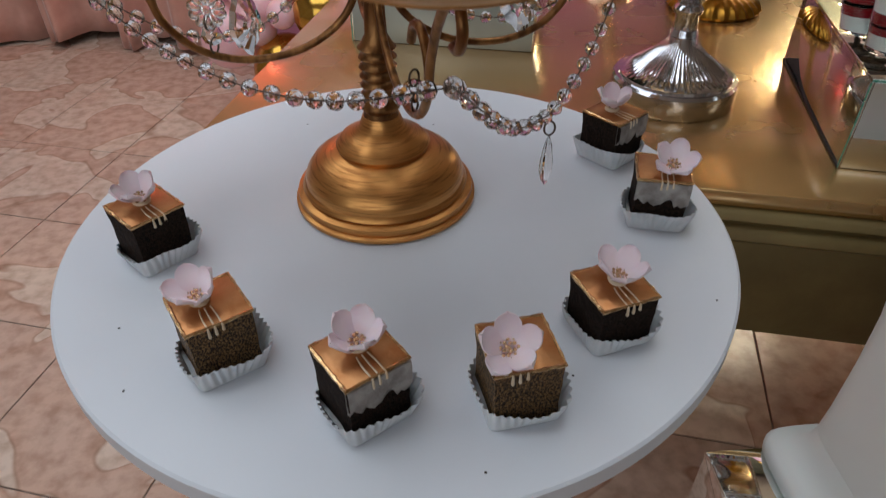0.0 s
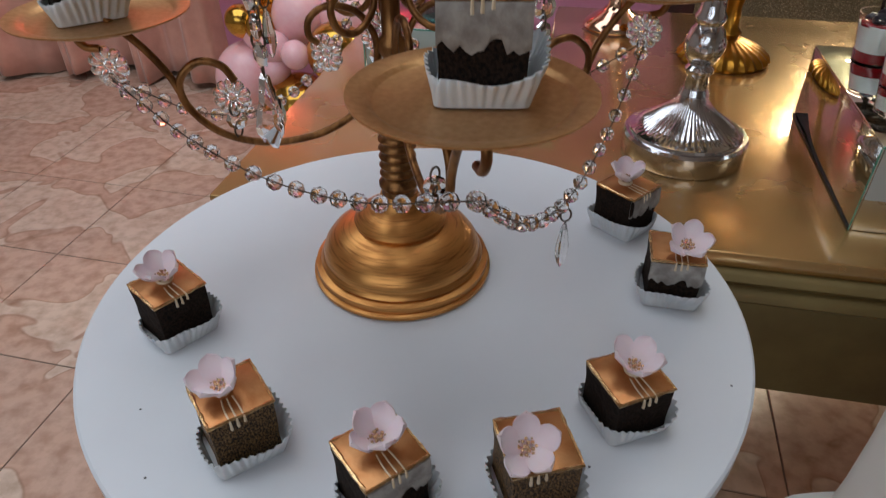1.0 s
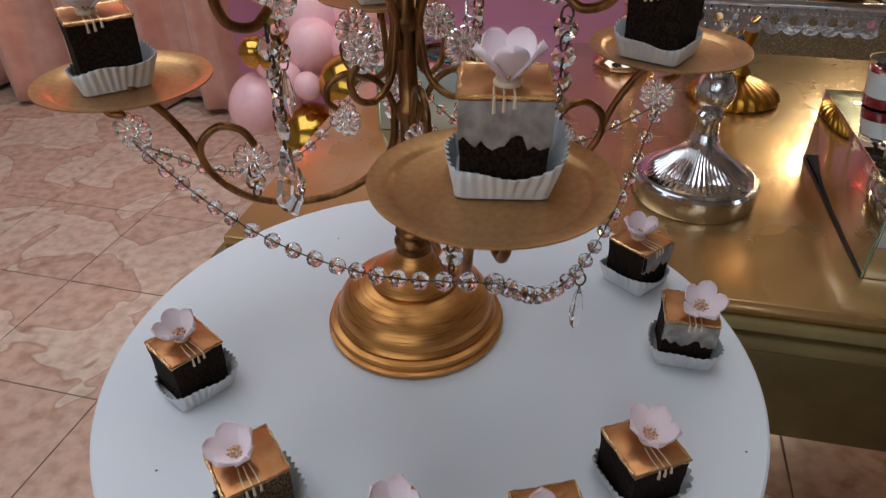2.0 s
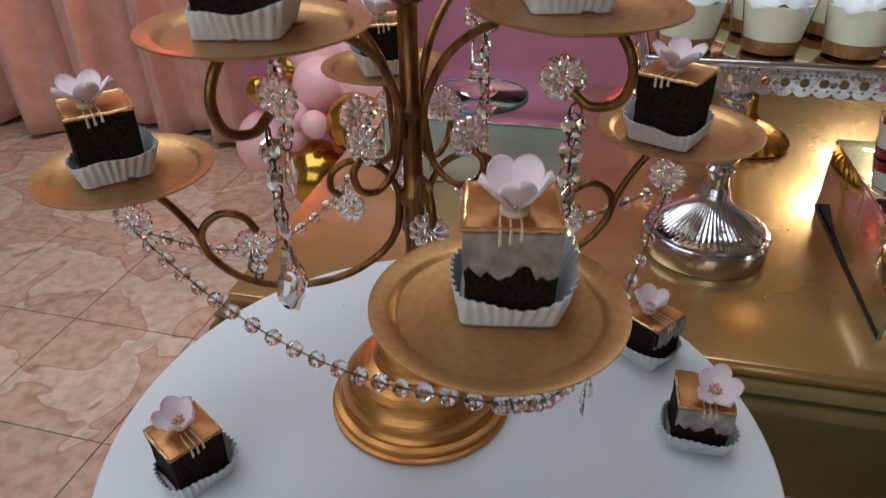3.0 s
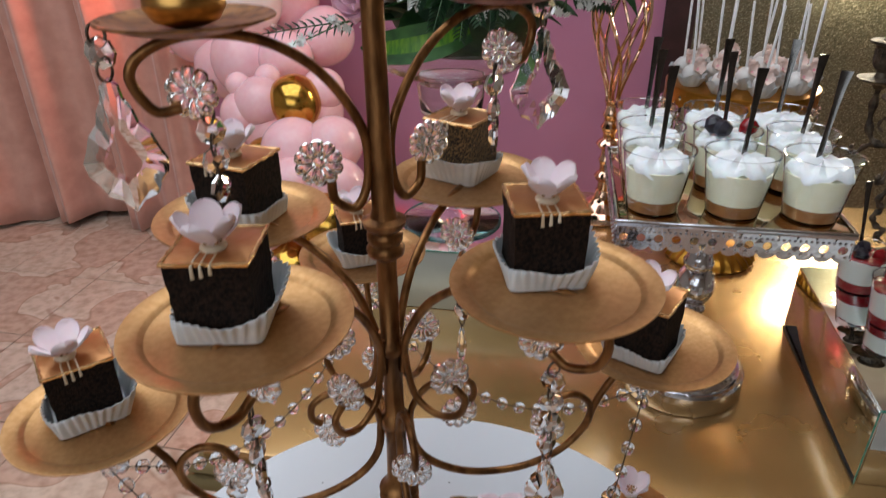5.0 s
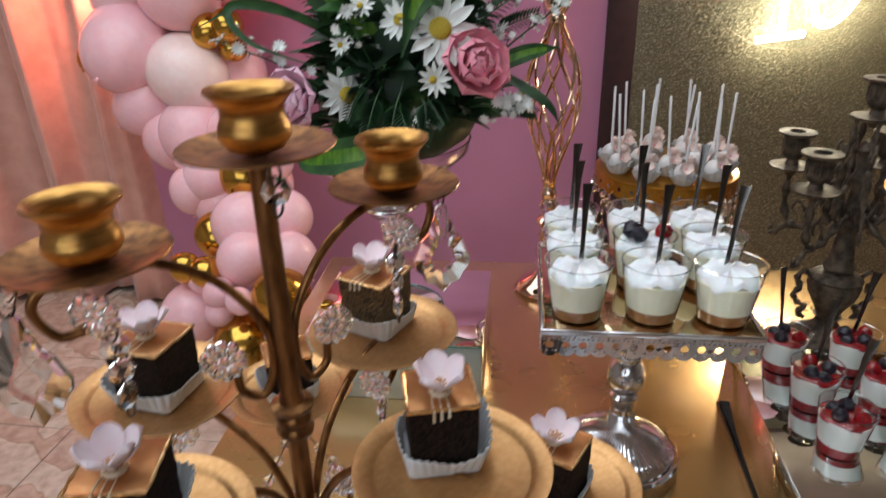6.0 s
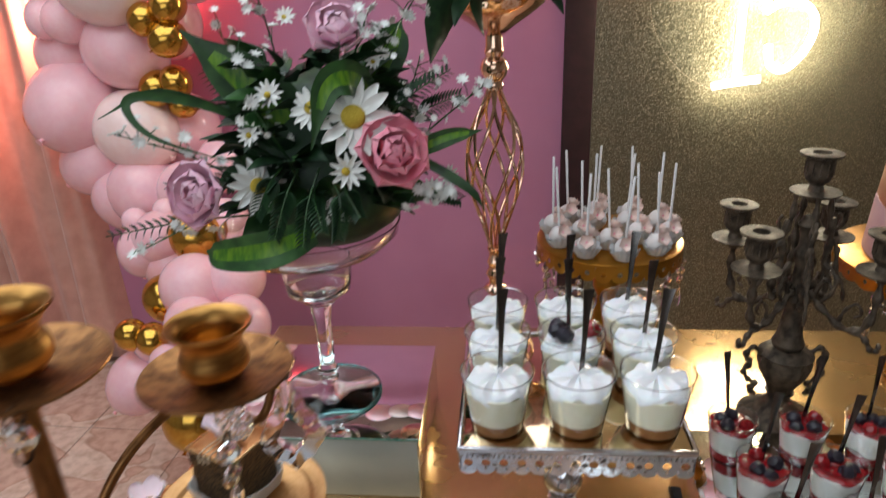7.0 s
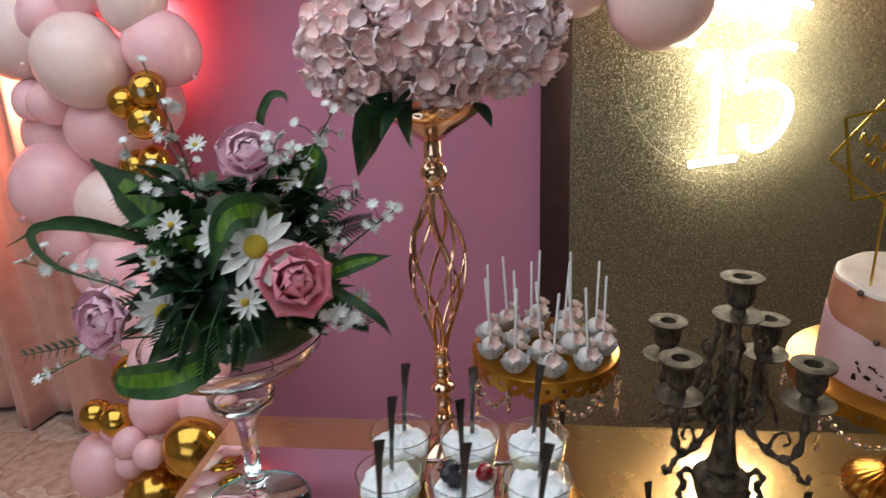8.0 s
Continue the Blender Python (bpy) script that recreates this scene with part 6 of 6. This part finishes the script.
GARLAND = pose(0.31, 0.244, 1.655, 0, 0, -7.4) @ Matrix.Scale(1.17, 4)
for x, dy, z, r, kind in ((-0.84, 0.0, 1.605, 0.125, "pale"), (-0.640, -0.06, 1.52, 0.108, "pale"), (-0.447, 0.02, 1.543, 0.09, "pink"), (-0.727, -0.06, 1.635, 0.057, "pink"), (-0.639, 0, 1.70, 0.075, "pink"), (-0.50, 0.0, 1.665, 0.08, "pale"),
                          (-0.815, -0.05, 1.426, 0.050, "pink"), (-0.755, -0.06, 1.418, 0.053, "pink"), (-0.635, 0.0, 1.339, 0.098, "pink"), (-0.810, 0.03, 1.324, 0.088, "pink"), (-0.805, -0.03, 1.195, 0.118, "pink"), (-0.635, -0.03, 1.130, 0.102, "pale"), (-0.815, 0.03, 1.025, 0.095, "pink"),
                          (-0.467, -0.07, 1.450, 0.042, "gold"), (-0.537, -0.07, 1.417, 0.039, "gold"), (-0.484, -0.07, 1.371, 0.044, "gold"), (-0.555, -0.03, 1.243, 0.044, "gold"), (-0.499, -0.03, 1.259, 0.040, "gold"), (-0.503, 0.0, 1.195, 0.034, "gold"), (-0.936, 0.0, 1.165, 0.045, "gold"), (-0.915, 0.0, 1.115, 0.035, "gold"),
                          (-0.70, 0.05, 0.92, 0.10, "pink"), (-0.56, 0.02, 0.94, 0.075, "pink"), (-0.543, -0.03, 0.815, 0.072, "gold"), (-0.66, -0.03, 0.80, 0.075, "pink"), (-0.60, -0.06, 0.90, 0.035, "pink"), (-0.69, -0.08, 0.875, 0.034, "pink"), (-0.74, 0.0, 0.74, 0.07, "pink"), (-0.47, 0.03, 0.84, 0.06, "pink"),
                          (-0.593, -0.03, 0.630, 0.094, "pink"), (-0.466, 0.0, 0.656, 0.083, "pink"), (-0.637, -0.03, 0.494, 0.080, "pink"), (-0.482, 0.0, 0.494, 0.080, "pink"), (-0.845, -0.05, 0.450, 0.047, "gold"), (-0.785, -0.04, 0.432, 0.048, "gold"), (-0.72, 0.02, 0.56, 0.07, "gold"),
                          (-0.821, 0.02, 0.375, 0.058, "pink"), (-0.753, -0.05, 0.360, 0.048, "pink"), (-0.665, -0.09, 0.358, 0.042, "pink"), (-0.758, -0.05, 0.285, 0.047, "pink"), (-0.890, 0.0, 0.235, 0.100, "pink"), (-0.535, -0.03, 0.352, 0.091, "gold"), (-0.690, -0.04, 0.155, 0.105, "gold"), (-0.48, 0.05, 0.22, 0.09, "pink"), (-0.60, 0.08, 0.10, 0.085, "pink"),
                          (-0.72, 0.12, 1.25, 0.11, "pink"), (-0.56, 0.10, 1.10, 0.10, "pink"), (-0.70, 0.10, 1.10, 0.10, "pale"), (-0.80, 0.10, 0.88, 0.09, "pink"), (-0.55, 0.10, 1.40, 0.09, "pink"), (-0.72, 0.10, 1.50, 0.11, "pink"), (-0.55, 0.12, 0.72, 0.09, "pink"), (-0.70, 0.10, 0.66, 0.09, "pink"), (-0.66, 0.10, 0.42, 0.09, "pink"), (-0.45, 0.10, 1.00, 0.08, "pink"), (-0.74, 0.02, 1.03, 0.038, "pink"), (-0.70, 0.0, 1.00, 0.034, "pink"), (-0.95, 0.06, 1.76, 0.12, "pink"), (-0.74, 0.02, 1.83, 0.12, "pink"), (-0.55, 0.04, 1.84, 0.11, "pale"), (-0.40, 0.06, 1.77, 0.10, "pink"), (-0.62, 0.05, 2.00, 0.12, "pink"), (-0.42, 0.04, 2.00, 0.11, "pink"), (-0.30, 0.02, 1.92, 0.05, "gold"), (-0.25, 0.0, 2.08, 0.12, "pale"), (-0.08, 0.0, 2.02, 0.10, "pink")):
    f = 0.78 + 0.285 * min(1.0, max(0.0, (z - 0.40) / 0.7))  # the garland leans back towards its top
    y = 2.15 - 0.189 * (x + 0.9) + dy
    q = GARLAND @ (Vector((x - 0.322, y - 0.295, z - 1.607)) * f)
    balloon(q.x, q.y, q.z, r * f * 1.06 * 1.17, kind)
for x, z, r, kind in ((0.10, 2.10, 0.12, "pink"), (0.26, 2.02, 0.10, "pale"), (0.40, 1.98, 0.11, "pink"), (0.56, 1.80, 0.11, "pale"), (0.60, 1.655, 0.075, "pale"), (0.785, 1.625, 0.125, "pale"), (0.70, 1.85, 0.12, "pink"), (0.92, 1.86, 0.13, "pale"), (1.12, 1.93, 0.12, "pink"), (1.32, 1.82, 0.12, "pale"), (1.36, 1.60, 0.10, "pale"), (1.52, 1.72, 0.13, "pink"), (0.68, 1.97, 0.05, "gold")):
    q = GARLAND @ Vector((x - 0.322, 1.675 - 0.189 * (x - 0.8), z - 1.607))
    balloon(q.x, q.y, q.z, r * 1.17, kind, 170)

# ---- neon sign ----
def neon_sign():
    n = thing("neon_sign", "glowing warm white neon number fifteen on clear round acrylic", "neon sign", m=pose(0.957, 2.537, -0.355, 0, 0, SLOPE) @ Matrix.Scale(1.28, 4))

    def at(x, z):
        return Vector(((x - 0.60) / 0.983, -0.035, z))
    cx, cz, r = at(1.014, 1.41).x, 1.405, 0.272
    disc = part("acrylic_disc", moved(lathe([(0, 0), (r - 0.002, 0), (r, 0.001), (r, 0.004), (r - 0.002, 0.005), (0, 0.005)], 96), pose(cx, -0.012, cz, 90, 0, 0)), ACRYLIC, n, "clear round acrylic sheet")
    disc.visible_shadow = False
    part("disc_edge", moved(tube([(r * math.cos(a), 0, r * math.sin(a)) for a in [2 * math.pi * k / 96 for k in range(96)]], 0.0008, 5, True), (cx, -0.015, cz)), mat("frosted_edge", (0.30, 0.25, 0.17), (0.26, 0.21, 0.14), rough=0.4, scale=60), n)
    W = 0.0092
    part("neon_tube", tube(spline([at(0.925, 1.400), at(0.955, 1.430), at(0.972, 1.448)], 6), W, 10), NEON, n)
    part("neon_tube", tube([at(0.972, 1.448), at(0.975, 1.30), at(0.978, 1.172)], W, 10), NEON, n)
    part("neon_tube", tube(spline([at(0.920, 1.160), at(0.978, 1.169), at(1.036, 1.176)], 6), W, 10), NEON, n)
    part("neon_tube", tube(spline([at(1.150, 1.450), at(1.11, 1.458), at(1.065, 1.448), at(1.033, 1.440)], 6), W, 10), NEON, n)
    part("neon_tube", tube([at(1.033, 1.440), at(1.030, 1.39), at(1.030, 1.345)], W, 10), NEON, n)
    part("neon_tube", tube(spline([at(1.030, 1.345), at(1.065, 1.364), at(1.11, 1.362), at(1.145, 1.335), at(1.152, 1.29), at(1.130, 1.235), at(1.092, 1.200), at(1.058, 1.212), at(1.046, 1.262)], 8), W, 10), NEON, n)
    # script above the number, its letters lost in their own glare
    part("neon_tube", tube(spline([at(0.885, 1.62), at(0.905, 1.54), at(0.900, 1.46), at(0.915, 1.56), at(0.955, 1.60), at(0.965, 1.54), at(0.985, 1.58), at(1.010, 1.53), at(1.03, 1.58), at(1.06, 1.525), at(1.09, 1.575), at(1.115, 1.50), at(1.125, 1.56), at(1.175, 1.545)], 8), W, 10), NEON, n)
    part("neon_tube", tube(spline([at(0.90, 1.70), at(0.93, 1.66), at(0.97, 1.71), at(1.0, 1.65), at(1.05, 1.70), at(1.10, 1.64), at(1.16, 1.66), at(1.175, 1.60)], 8), W, 10), NEON, n)


neon_sign()


# ---- white plinth and small mirrored cube in front ----
def plinth():
    p = thing("plinth", "white plastic display plinth flared at waist and foot", "plinth", m=pose(0.488, 0.341, 0, 0, 0, 2))

    def square(r, z, a, i):
        return r * 0.80 * (abs(math.cos(a)) ** 8 + abs(math.sin(a)) ** 8) ** (-1 / 8), z
    part("foot", lathe([(0, 0.542), (0.134, 0.542), (0.1375, 0.545), (0.1375, 0.556), (0.133, 0.562), (0.122, 0.566), (0.112, 0.573), (0.105, 0.585), (0.101, 0.604), (0, 0.604)], 96, square), PLINTH, p, sharp=50)
    part("body", lathe([(0, 0.6042), (0.101, 0.6042), (0.099, 0.64), (0.098, 0.70), (0.099, 0.76), (0.104, 0.81), (0.114, 0.840), (0.126, 0.856), (0.128, 0.864), (0.122, 0.872), (0, 0.876)], 96, square), PLINTH, p, sharp=50)


plinth()
mirror_box(pose(0.327, 0.190, 0.0005, 0, 0, 2), 0.31, 0.240, 0.540, "tall mirrored box under the white plinth")

# ---- floor tiles ----
S = 0.40
lay = pose(0, 0, 0, 0, 0, -14)
tile_me = mesh_of("tile", box(S - 0.0035, S - 0.0035, 0.004, 0.0012, 1), TILE, False)
for i in range(-14, 12):
    for j in range(-14, 12):
        p = Vector((0.718, 0.797, 0)) + lay @ Vector((S * (i + 0.5), S * (j + 0.5), 0))
        if abs(p.x) < 3.2 and -2.85 < p.y < 4.05:
            part("tile", tile_me, parent=floor, m=pose(p.x, p.y - 0.6, 0.100, 0, 0, -14))
